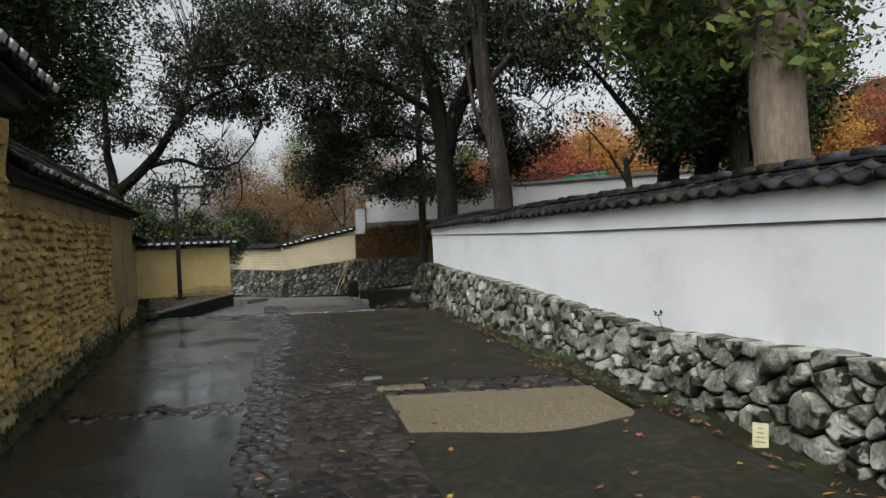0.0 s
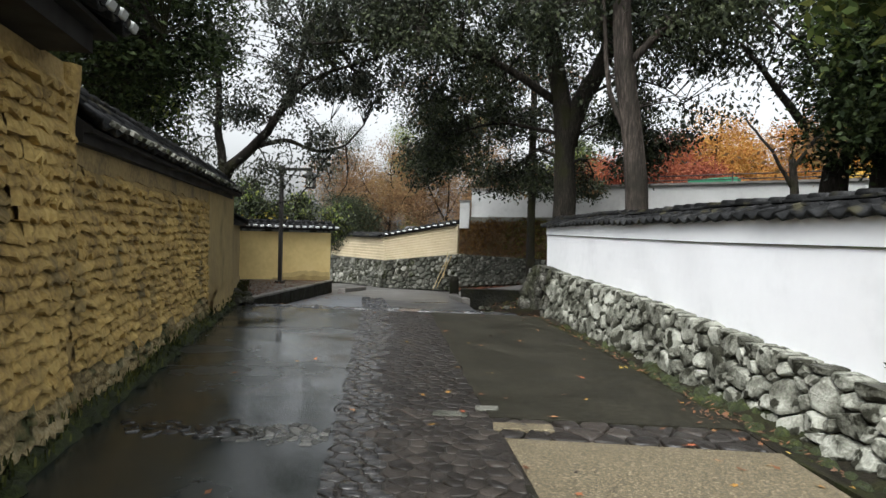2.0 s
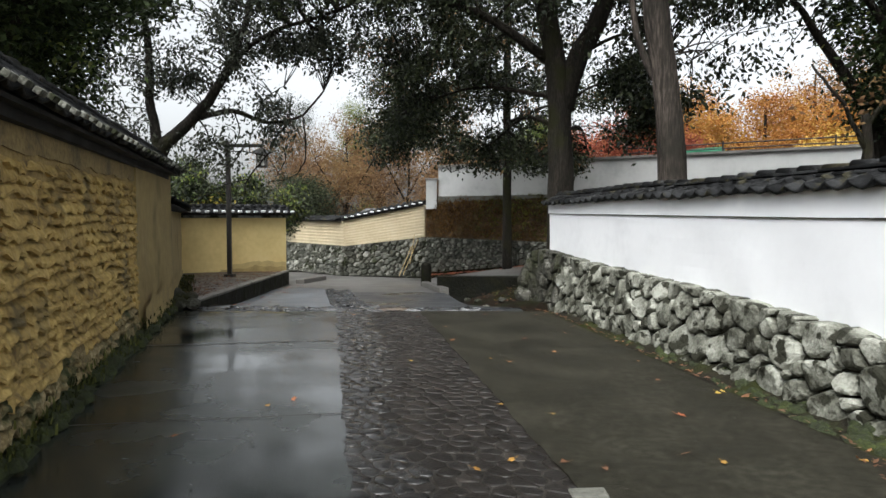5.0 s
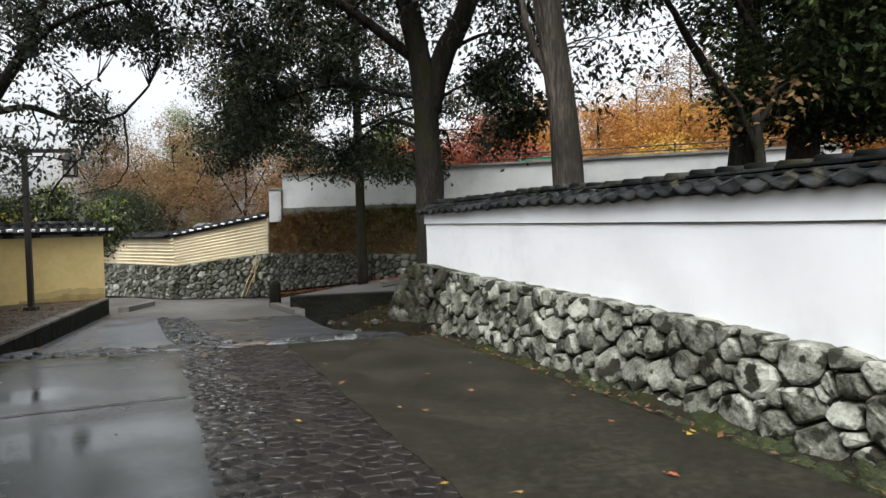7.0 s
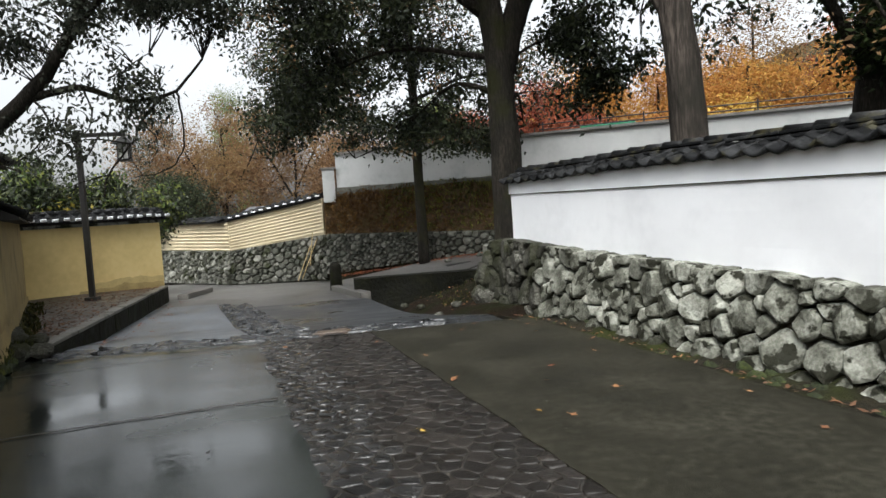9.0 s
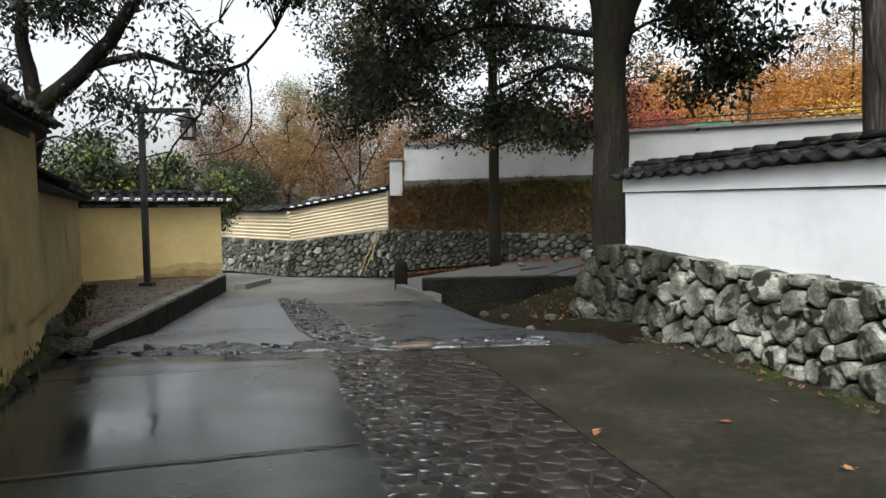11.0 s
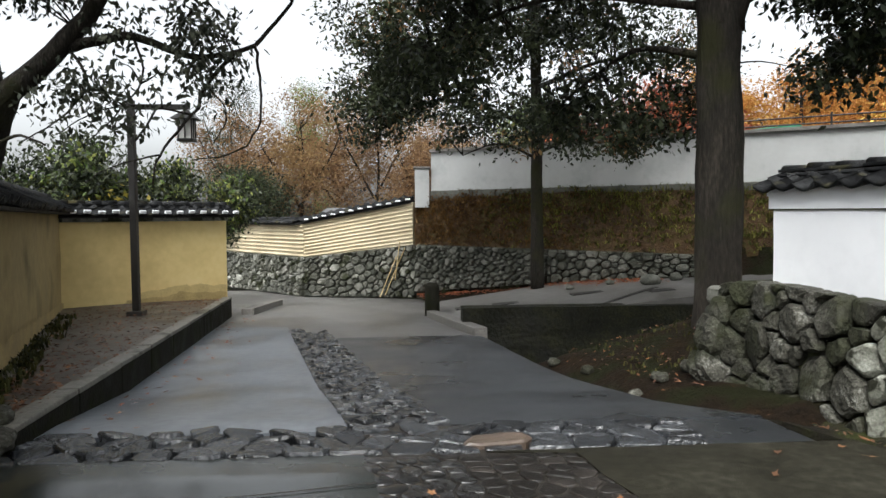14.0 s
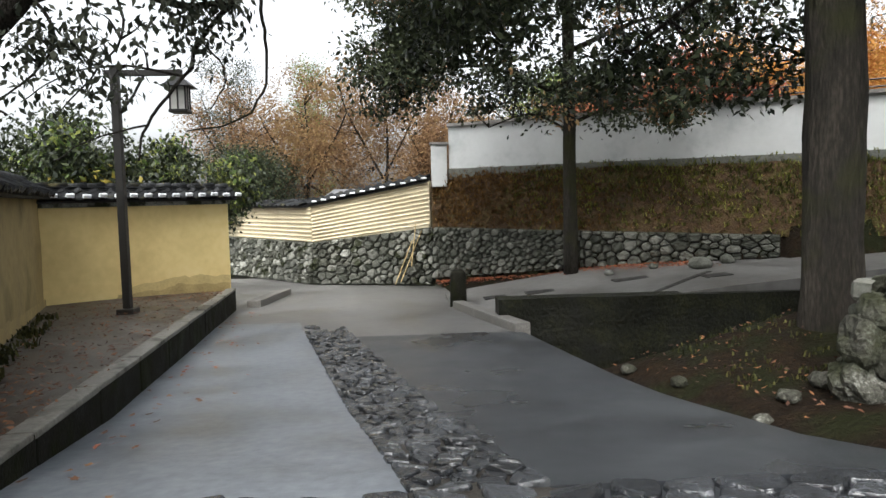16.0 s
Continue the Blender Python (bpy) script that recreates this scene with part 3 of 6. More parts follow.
def stone_panel(owner, cells, place, rnd, mat, piece_name, keep, smooth=False, **shape):
    """Stones as pieces under owner; those for which keep(u, v) fails are joined into one part."""
    rest, made = {}, 0
    for poly in cells:
        d = stone_data(poly, place, rnd, **shape)
        if d is None:
            continue
        u = sum(p[0] for p in poly) / len(poly)
        v = sum(p[1] for p in poly) / len(poly)
        m = mat(u, v) if callable(mat) else mat
        if keep(u, v) and made < 300:
            made += 1
            part(piece_name, mesh_from(piece_name, *d, m, smooth), owner)
        else:
            rest.setdefault(m.name, (m, []))[1].append(d)
    for m, chunk in rest.values():
        part(piece_name + "_fill", mesh_from(piece_name + "_fill", *joined(chunk), m, smooth), owner)["kind"] = "stuff"


# ---------------- tiled roofs on walls ----------------
def pantile_mesh(name, pitch, length, mat, rise=0.06, thick=0.032):
    verts, faces = [], []
    n = 10
    for w in (0.0, -thick):
        for j in (0, 1):
            for k in range(n + 1):
                u = k / n
                h = rise * (1 - math.sin(math.pi * min(1.0, u * 0.97 + 0.03))) ** 0.9 + (0.012 * (1 - u))
                verts.append((u * pitch * 1.04, j * length, h + w))
    m = n + 1
    for k in range(n):
        faces.append((k, m + k, m + k + 1, k + 1))
        faces.append((2 * m + k, 2 * m + k + 1, 3 * m + k + 1, 3 * m + k))
        faces.append((m + k, 3 * m + k, 3 * m + k + 1, m + k + 1))
        faces.append((k, k + 1, 2 * m + k + 1, 2 * m + k))
    faces += [(0, 2 * m, 3 * m, m), (n, m + n, 3 * m + n, 2 * m + n)]
    return mesh_from(name, verts, faces, mat, True)


def half_tube_mesh(name, radius, length, mat, sides=8, lift=0.0, cap=True, taper=1.0):
    """A round cover tile: half a tube along y with a closed end."""
    verts, faces = [], []
    start_r = radius
    for y in (0.0, length):
        radius = start_r * (taper if y == 0.0 else 1.0)
        for r in (radius, radius * 0.78):
            for k in range(sides + 1):
                t = math.pi * k / sides
                verts.append((r * math.cos(t), y, r * math.sin(t) + lift))
    m = sides + 1
    for k in range(sides):
        faces.append((k, k + 1, 2 * m + k + 1, 2 * m + k))
        faces.append((k, m + k, m + k + 1, k + 1))
        faces.append((2 * m + k, 2 * m + k + 1, 3 * m + k + 1, 3 * m + k))
    if cap:
        faces.append(tuple(2 * m + k for k in range(m)))
    return mesh_from(name, verts, faces, mat, True)


def wall_roof(owner, a, b, side, half, z_eave, z_crest, ridge_h, pitch=0.27, fall=0.0, style="pan", crest_r=0.075, rows=2, sag=0.0, seed=1, plugs=False, bed_in=0.03, bed="wood_dark", plug_h=0.045):
    """Tiles over a wall whose centre line runs a to b. side: +1 if the seen face lies to the left of a to b, -1 if right.
    half: from the centre line to the eave's edge. fall: how much lower the far end lies."""
    rnd = random.Random(seed)
    A, B = Vector((a[0], a[1], 0)), Vector((b[0], b[1], 0))
    d = (B - A).normalized()
    n = Vector((-d.y, d.x, 0)) * side
    length = (B - A).length
    drop = z_crest - z_eave
    slope_len = math.hypot(half, drop)
    count = max(1, round(length / pitch))
    pitch = length / count
    row_len = slope_len / rows * 1.12

    def dz(s):
        return -fall * s / length + sag * noise.noise((s * 0.5, seed * 7.0, 0))

    down = (n * half + Vector((0, 0, -drop))).normalized()
    up = d.cross(down) if d.cross(down).z > 0 else down.cross(d)
    turn = Matrix((d, down, up)).transposed().to_4x4()
    if turn.determinant() < 0:
        turn = Matrix((-d, down, up)).transposed().to_4x4()
    flip = turn.to_3x3() @ Vector((1, 0, 0))
    start = 0 if flip.dot(d) > 0 else 1
    pan = pantile_mesh("roof_tile", pitch, row_len, M["tile"])
    round_tile = half_tube_mesh("cover_tile", 0.062, row_len, M["tile"])
    plug = bevel_box("plaster_plug", (pitch * 0.5, 0.05, plug_h), M[plugs], 0.012) if plugs else None
    slab_v, slab_f = [], []
    for row in range(rows):
        t0 = row / rows
        for k in range(count):
            s = (k + start) * pitch
            base = A + d * s + n * half * t0 + Vector((0, 0, z_crest - drop * t0 + dz(s) + 0.012 * (rows - row) + rnd.uniform(-0.010, 0.010)))
            m = Matrix.Translation(base) @ turn @ Matrix.Rotation(rnd.uniform(-0.05, 0.05), 4, "Z") @ Matrix.Rotation(rnd.uniform(-0.03, 0.03), 4, "X")
            part("roof_tile", pan, owner, at=m)
            if plugs and row == rows - 1:
                tip = base + down * row_len * 0.985 + flip * pitch * 0.06 + up * 0.03
                part("plaster_plug", plug, owner, at=Matrix.Translation(tip) @ turn)
            if style == "round":
                mid = base + d * pitch * (0.5 if start == 0 else -0.5) + up * 0.025
                part("cover_tile", round_tile, owner, at=Matrix.Translation(mid) @ turn)
    # far slope and the bed under the tiles
    steps = max(2, round(length / 0.5))
    for i in range(steps + 1):
        s = length * i / steps
        p = A + d * s
        z = dz(s)
        slab_v += [p + n * (half - bed_in) + Vector((0, 0, z_eave - 0.025 + z)), p + Vector((0, 0, z_crest - 0.012 + z)), p - n * half + Vector((0, 0, z_eave + z)),
                   p - n * half + Vector((0, 0, z_eave - 0.06 + z)), p + n * (half - bed_in) + Vector((0, 0, z_eave - 0.055 + z))]
    for i in range(steps):
        for k in range(5):
            k2 = (k + 1) % 5
            slab_f.append((i * 5 + k, i * 5 + k2, (i + 1) * 5 + k2, (i + 1) * 5 + k))
    slab_f += [tuple(range(5)), tuple(steps * 5 + k for k in range(5))]
    part("roof_bed", mesh_from("roof_bed", slab_v, slab_f, M[bed]), owner)
    # ridge: thin courses and a row of round tiles, coloured lighter for the sky's glint
    courses = max(1, round(ridge_h / 0.04))
    unit = 0.3
    cn = max(1, round(length / unit))
    for c in range(courses):
        w = 0.13 - 0.014 * c
        me = bevel_box("ridge_tile", (length / cn * 0.985, w * 2, 0.026), M["tile"], 0.006)
        for k in range(cn):
            s = (k + 0.5) * length / cn
            m = Matrix.Translation(A + d * s + Vector((0, 0, z_crest - 0.01 + 0.04 * c + dz(s) + rnd.uniform(-0.004, 0.004)))) @ Matrix.Rotation(math.atan2(d.y, d.x) + rnd.uniform(-0.02, 0.02), 4, "Z") @ Matrix.Rotation(math.atan2(-fall, length), 4, "Y").inverted()
            part("ridge_tile", me, owner, at=m)
    crest = half_tube_mesh("crest_tile", crest_r, length / cn * 1.06, M["tile_light"], taper=0.66)
    for k in range(cn):
        s = k * length / cn
        m = Matrix.Translation(A + d * s + Vector((0, 0, z_crest - 0.02 + 0.04 * courses + dz(s) + rnd.uniform(-0.006, 0.006)))) @ Matrix.Rotation(math.atan2(d.y, d.x) - math.pi / 2 + rnd.uniform(-0.02, 0.02), 4, "Z")
        part("crest_tile", crest, owner, at=m)


def wall_body(name, a, b, thick, z0, z1, mat, side=1, seg=0.25, wob=0.012, fall=0.0, foot_fn=None):
    """A wall panel with a thickness and a slightly wavy face; side: as for wall_roof. Returns vertices and faces."""
    A, B = Vector((a[0], a[1], 0)), Vector((b[0], b[1], 0))
    d = (B - A).normalized()
    n = Vector((-d.y, d.x, 0)) * side
    L = (B - A).length
    ns, nz = max(1, round(L / seg)), 8
    verts, faces = [], []
    for i in range(ns + 1):
        s = L * i / ns
        p = A + d * s
        lo = foot_fn(s) if foot_fn else z0
        hi = z1 - fall * s / L
        for k in range(nz + 1):
            z = lo + (hi - lo) * k / nz
            verts.append(p + n * (wob * noise.noise((p.x * 1.3, p.y * 1.3, z * 1.5))) + Vector((0, 0, z)))
        for k in (nz, 0):
            z = lo + (hi - lo) * k / nz
            verts.append(p - n * thick + Vector((0, 0, z)))
    w = nz + 3
    for i in range(ns):
        for k in range(w):
            k2 = (k + 1) % w
            faces.append((i * w + k, i * w + k2, (i + 1) * w + k2, (i + 1) * w + k))
    faces += [tuple(range(w)), tuple(ns * w + k for k in range(w))]
    return mesh_from(name, verts, faces, mat, False)


# ---------------- white wall on rubble ----------------
def stone_top(y):
    return float(np.interp(y, [-4, 3.9, 6.1, 7.9, 8.7, 10.5, 12.4, 14, 15.6, 16.2], [0.66, 0.64, 0.52, 0.6, 0.65, 0.73, 0.78, 0.82, 0.90, 0.80]))


white_wall = empty_thing("wall_white", (3.6, -2, 0), "white plastered wall on a rubble base under grey tiles", "wall", kind="structure")
wa, wb = (plaster_x(-4), -4), (plaster_x(15.62), 15.62)
part("plaster", wall_body("plaster", wa, wb, 0.5, 0.3, 1.54, M["plaster_white"], 1, 0.2, 0.02), white_wall, "white lime plaster with faint stains")
wm = (plaster_x(9.0), 9.0)
part("cornice", wall_body("cornice", (wa[0] - 0.014, wa[1]), (wm[0] - 0.014, wm[1]), 0.55, 1.47, 1.70, M["plaster_white"], 1, 0.25, 0.010), white_wall)
part("cornice", wall_body("cornice", (wm[0] - 0.014, wm[1]), (wb[0] - 0.02, wb[1] + 0.05), 0.55, 1.47, 1.70, M["plaster_white"], 1, 0.25, 0.010, foot_fn=lambda s: 1.47 + 0.056 * s / 6.76), white_wall)
# thin dark strips stand in for the cornice's shadow line
part("drip_line", wall_body("drip_line", (wa[0] - 0.018, wa[1]), (wm[0] - 0.018, wm[1]), 0.3, 1.462, 1.474, M["mortar_dark"], 1, 0.25, 0.010), white_wall, "dark strip painted as the cornice's shadow line")
part("drip_line", wall_body("drip_line", (wm[0] - 0.018, wm[1]), (wb[0] - 0.024, wb[1] + 0.05), 0.3, 1.462, 1.474, M["mortar_dark"], 1, 0.25, 0.010, fall=-0.056, foot_fn=lambda s: 1.462 + 0.056 * s / 6.76), white_wall, "dark strip painted as the cornice's shadow line")
wc = lambda p, o: (p[0] + o * 0.98, p[1] + o * 0.196)
wall_roof(white_wall, wc(wa, 0.25), wc((wb[0] - 0.03, wb[1] + 0.12), 0.25), 1, 0.335, 1.70, 1.79, 0.12, 0.235, style="pan", sag=0.045, seed=3, crest_r=0.05, bed_in=0.12, bed="plaster_white")
part("rubble_core", wall_body("rubble_core", (2.95 + 0.50 + 0.8, -4), (2.95 + 0.50 - 0.2 * 16.0, 16.0), 0.55, -0.3, 0.47, M["mortar_dark"], 1, 0.4, 0.03, foot_fn=lambda s: -0.4), white_wall)


def right_face(u, v, w):
    y = 1.5 + u
    lo, hi = -0.20, stone_top(y) + 0.03 * noise.noise((y * 4, 0, 0))
    z = lo + (hi - lo) * v
    x = 2.95 - 0.2 * y + 0.37 + 0.15 * v
    return (x - w * 0.98, y - w * 0.196, z + 0.25 * max(0, w))


rnd = random.Random(11)
def panel_place(h):
    return lambda u, v, w: right_face(u, v / h, w)


cells = rubble_cells(14.6, 0.92, ((0.165, 0.06), (0.12, 0.3), (0.085, 0.7), (0.055, 0.8)), rnd)
# low stones are mossy; past u 13 the darker stone also paints tree shade
stone_panel(white_wall, cells, panel_place(0.92), rnd, lambda u, v: M["stone_dark" if u + 0.5 * noise.noise((u * 3, v * 3, 0)) > 13.0 or v < 0.10 + 0.16 * noise.noise((u * 1.3, 5, 0)) else "stone_grey"], "stone", lambda u, v: 3.0 < u < 10.5, gap=0.010, bulge=0.055, depth=0.24, flat=0.74, rough=0.30, smooth=False, crag=0.12)


def end_face(u, v, w):
    x, y = 0.14 + u * 0.97, 16.12 + u * 0.19
    return (x - w * 0.2, y + w * 0.9, -0.35 + v)


cells = rubble_cells(1.5, 1.15, ((0.2, 0.05), (0.13, 0.1), (0.08, 0.2)), rnd)
stone_panel(white_wall, cells, end_face, rnd, lambda u, v: M["stone_moss" if u < 0.35 and v > 0.25 else "stone_dark"], "end_stone", lambda u, v: True, gap=0.012, bulge=0.09, depth=0.15, flat=0.66, crag=0.2, smooth=False)
# corner boulders at the end of the wall
for k, (bx, by, bz, br) in enumerate([(0.12, 16.0, 0.0, 0.2), (0.16, 16.02, 0.32, 0.18), (0.24, 16.0, 0.58, 0.15)]):
    bm = bmesh.new()
    bmesh.ops.create_icosphere(bm, subdivisions=3, radius=br)
    for v in bm.verts:
        v.co *= 1 + 0.5 * noise.noise(v.co * 5.0 + Vector((k * 9.1, 0, 0))) + 0.18 * noise.noise(v.co * 16.0 + Vector((k * 3.1, 0, 0)))
        v.co.z *= 1.05
    me = bpy.data.meshes.new("corner_stone")
    bm.to_mesh(me)
    bm.free()
    me.materials.append(M["stone_dark"])
    part("corner_stone", me, white_wall, at=Matrix.Translation((bx, by, bz)))

# ---------------- ochre wall of layered clay ----------------
left_wall = empty_thing("wall_ochre", (-3, 0, 0), "eroded ochre clay wall in ragged courses under dark tiles", "wall", kind="structure")
lx = lambda y, o=0.0: (left_foot(y) - 0.10 + o, y)
part("clay_core_near", wall_body("clay_core_near", lx(-4, 0.02), lx(5.75, 0.0), 0.7, -0.2, 2.6, M["clay_back"], -1, 0.1, 0.025), left_wall)
part("clay_core", wall_body("clay_core", lx(5.75, -0.015), lx(11.5, -0.015), 0.6, -0.2, 2.30, M["clay_back"], -1, 0.1, 0.025, fall=-0.1), left_wall)
part("plaster_band", wall_body("plaster_band", lx(5.8, 0.0), lx(11.5, 0.0), 0.2, 1.90, 2.28, M["clay_band"], -1, 0.12, 0.02, foot_fn=lambda s: 1.90 + 0.07 * noise.noise((s * 3, 0, 0))), left_wall, "weathered plaster band under the eave")
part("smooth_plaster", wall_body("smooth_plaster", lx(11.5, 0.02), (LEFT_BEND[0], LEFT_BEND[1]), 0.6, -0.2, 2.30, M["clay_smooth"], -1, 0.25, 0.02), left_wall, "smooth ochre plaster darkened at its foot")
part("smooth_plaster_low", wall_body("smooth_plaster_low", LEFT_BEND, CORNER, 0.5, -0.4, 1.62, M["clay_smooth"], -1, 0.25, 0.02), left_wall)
loff = lambda p, o: (p[0] - o * 0.96, p[1] - o * 0.28)
wall_roof(left_wall, loff(lx(-4), 0.3), loff(lx(5.42), 0.3), -1, 0.74, 2.76, 3.1, 0.12, 0.24, style="round", seed=5, plugs="plaster_grey", plug_h=0.06)
part("eave_beam", wall_body("eave_beam", lx(-4, 0.32), lx(5.36, 0.32), 0.5, 2.58, 2.76, M["wood_dark"], -1, 0.5, 0.01), left_wall, "timber under the eave, coloured black for shade")
part("eave_beam", wall_body("eave_beam", lx(5.8, 0.09), lx(14.2, 0.02), 0.4, 2.07, 2.2, M["wood_dark"], -1, 0.5, 0.01), left_wall, "timber under the eave, coloured black for shade")
wall_roof(left_wall, loff(lx(5.78), 0.25), loff(LEFT_BEND, 0.25), -1, 0.43, 2.20, 2.50, 0.10, 0.25, style="pan", seed=6, plugs="stone_far")
wall_roof(left_wall, loff(LEFT_BEND, 0.2), loff((CORNER[0] - 0.1, CORNER[1] + 0.2), 0.2), -1, 0.45, 1.62, 1.82, 0.06, 0.26, style="pan", seed=7)


def clay_lump(rnd, length, height):
    """One course lump of clay: sloping top, lip below, ragged lower edge."""
    verts, faces, nu = [], [], 8
    prof = [(0.10, -0.06), (0.0, 0.038), (0.22, 0.040), (0.6, 0.014), (1.05, -0.022)]
    for i in range(nu + 1):
        u = i / nu
        endfade = 1.0 if 0 < i < nu else 0.1
        sag = rnd.uniform(-0.030, 0.030)
        dent = rnd.uniform(-0.018, 0.012)
        for k, (v, w) in enumerate(prof):
            verts.append((u * length, v * height + (sag if k < 3 else 0), (w + (dent if 0 < k < 3 else 0) + rnd.uniform(-0.006, 0.008)) * (endfade if w > 0 else 1)))
    m = len(prof)
    for i in range(nu):
        for k in range(m - 1):
            faces.append((i * m + k, (i + 1) * m + k, (i + 1) * m + k + 1, i * m + k + 1))
    return verts, faces


def clay_courses(owner, y0, y1, z0, z1, off, step, seed, keep_range):
    rnd = random.Random(seed)
    rest, made = {}, 0
    rows = round((z1 - z0) / step)
    for r in range(rows):
        y = y0 + rnd.uniform(0, 0.2)
        while y < y1 - 0.1:
            ln = min(rnd.choice((rnd.uniform(0.12, 0.3), rnd.uniform(0.3, 0.6), rnd.uniform(0.5, 0.95))), y1 - y)
            v, f = clay_lump(rnd, ln, step * rnd.uniform(0.95, 1.2))
            zz = z0 + r * step + 0.03 * noise.noise((y * 0.8, r * 0.3, seed)) + rnd.uniform(-0.01, 0.01)
            push = off + 0.035 * noise.noise((y * 0.9, zz * 1.4, 5.0)) + rnd.uniform(-0.006, 0.012)
            pts = []
            for (u, vv, w) in v:
                yy = y + u * 0.96
                ww = w + push
                pts.append((left_foot(yy) - 0.10 + ww * 0.96, yy + ww * 0.28, zz + vv))
            if keep_range[0] < y < keep_range[1] and made < 290:
                made += 1
                part("clay_lump", mesh_from("clay_lump", pts, f, M["clay_foot" if zz < 0.30 + 0.30 * noise.noise((y * 0.9, 4, seed)) else "clay_rough"], False), owner)
            else:
                rest.setdefault("clay_foot" if zz < 0.30 + 0.30 * noise.noise((y * 0.9, 4, seed)) else "clay_rough", []).append((pts, f))
            y += ln * rnd.uniform(0.80, 0.93)
    for m, chunk in rest.items():
        part("clay_courses", mesh_from("clay_courses", *joined(chunk), M[m], False), owner)["kind"] = "stuff"


clay_courses(left_wall, 1.0, 5.72, 0.12, 2.5, 0.03, 0.098, 21, (1.0, 5.72))
clay_courses(left_wall, 5.74, 11.45, 0.12, 1.92, -0.0, 0.093, 22, (5.74, 11.5))
ev, ef = [], []
for i in range(25):
    z = 1.1 + 1.5 * i / 24
    for k in range(9):
        t = math.pi * k / 8
        r = 0.085 + 0.05 * noise.noise((k * 0.5, z * 2.2, 4.0))
        ev.append((left_foot(5.72) - 0.13 + r * math.sin(t) * 1.1, 5.70 - r * 1.2 * math.cos(t), z))
for i in range(24):
    for k in range(8):
        ef.append((i * 9 + k, i * 9 + k + 1, (i + 1) * 9 + k + 1, (i + 1) * 9 + k))
part("edge_plaster", mesh_from("edge_plaster", ev, ef, M["clay_rough"], True), left_wall, "rounded clay edge where the wall steps down")
strip("moss_foot", lambda y: left_foot(y) - 0.2, lambda y: left_foot(y) + 0.05 + 0.07 * noise.noise((y * 2.2, 1, 0)), rng(0, 14.5, 0.05), lambda x, y: 0.10 - 0.55 * max(0, x - left_foot(y) + 0.12) + 0.07 * noise.noise((x * 5, y * 5, 0)) + 0.05 * noise.noise((x * 1.2, y * 1.2, 2)) + 0.03 * abs(noise.noise((x * 14, y * 14, 6))), M["moss"], "wet green moss along the clay wall's foot", "ground", n=9, thick=0.2)

# ---------------- cross wall, platform, lamp ----------------
cross = empty_thing("wall_cross", (-8, 23.9, 0), "smooth ochre plaster wall under dark tiles with pale edges", "wall", kind="structure")
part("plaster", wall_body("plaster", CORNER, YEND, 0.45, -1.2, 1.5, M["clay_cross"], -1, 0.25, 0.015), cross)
part("eave_board", wall_body("eave_board", (CORNER[0] + 0.05, CORNER[1] - 0.06), (YEND[0] + 0.06, YEND[1] - 0.03), 0.5, 1.42, 1.55, M["stone_far"], -1, 0.5, 0.004), cross)
cdir = (Vector((*YEND, 0)) - Vector((*CORNER, 0))).normalized()
cn_ = Vector((cdir.y, -cdir.x, 0))
cc = lambda p, o, e=0.0: (p[0] - cn_.x * o + cdir.x * e, p[1] - cn_.y * o + cdir.y * e)
wall_roof(cross, cc(CORNER, 0.22, -0.1), cc(YEND, 0.22, 0.12), -1, 0.42, 1.55, 1.72, 0.08, 0.26, style="pan", seed=8, plugs="plaster_white", plug_h=0.065)

pv, pf = [], []
ny = 22
for j in range(ny + 1):
    y = 14.35 + (25.0 - 14.35) * j / ny
    xr = kerb_x(y) - 0.16
    xl = float(np.interp(y, [14.3, 14.5, 22.6, 25.1], [-5.9, -5.95, -9.2, -6.85])) + 0.02
    for k in range(7):
        x = xl + (xr - xl) * k / 6
        pv.append((x, y, deck_z(y) - 0.02 + 0.015 * noise.noise((x, y, 0)) + (0.05 if k == 0 else 0)))
for j in range(ny):
    for k in range(6):
        pf.append((j * 7 + k, j * 7 + k + 1, (j + 1) * 7 + k + 1, (j + 1) * 7 + k))
thing("platform", pv, pf, M["deck"], "damp raised pavement strewn with leaves", "pavement", kind="structure")
kerb = empty_thing("kerb", (-5.5, 14.4, 0), "dark worn stone kerb edging the raised pavement", "kerb", kind="structure")
for j in range(9):
    y0, y1 = 14.3 + j * 1.2, 14.3 + (j + 1) * 1.2 - 0.012
    p0, p1 = Vector((kerb_x(y0) - 0.09, y0, deck_z(y0))), Vector((kerb_x(y1) - 0.09, y1, deck_z(y1)))
    h = 0.75
    # one kerb in two colours: shaded face below, lit top as a cap
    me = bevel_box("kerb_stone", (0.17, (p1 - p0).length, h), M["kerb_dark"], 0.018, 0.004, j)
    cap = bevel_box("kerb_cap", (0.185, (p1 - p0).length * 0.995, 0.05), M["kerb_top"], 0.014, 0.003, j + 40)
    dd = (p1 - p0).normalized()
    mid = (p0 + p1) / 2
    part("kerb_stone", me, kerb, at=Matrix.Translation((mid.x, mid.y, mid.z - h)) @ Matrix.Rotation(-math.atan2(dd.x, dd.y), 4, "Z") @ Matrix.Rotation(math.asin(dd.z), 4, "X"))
    part("kerb_cap", cap, kerb, "worn upper edge, coloured pale as lit from above", at=Matrix.Translation((mid.x, mid.y, mid.z - 0.035)) @ Matrix.Rotation(-math.atan2(dd.x, dd.y), 4, "Z") @ Matrix.Rotation(math.asin(dd.z), 4, "X"))


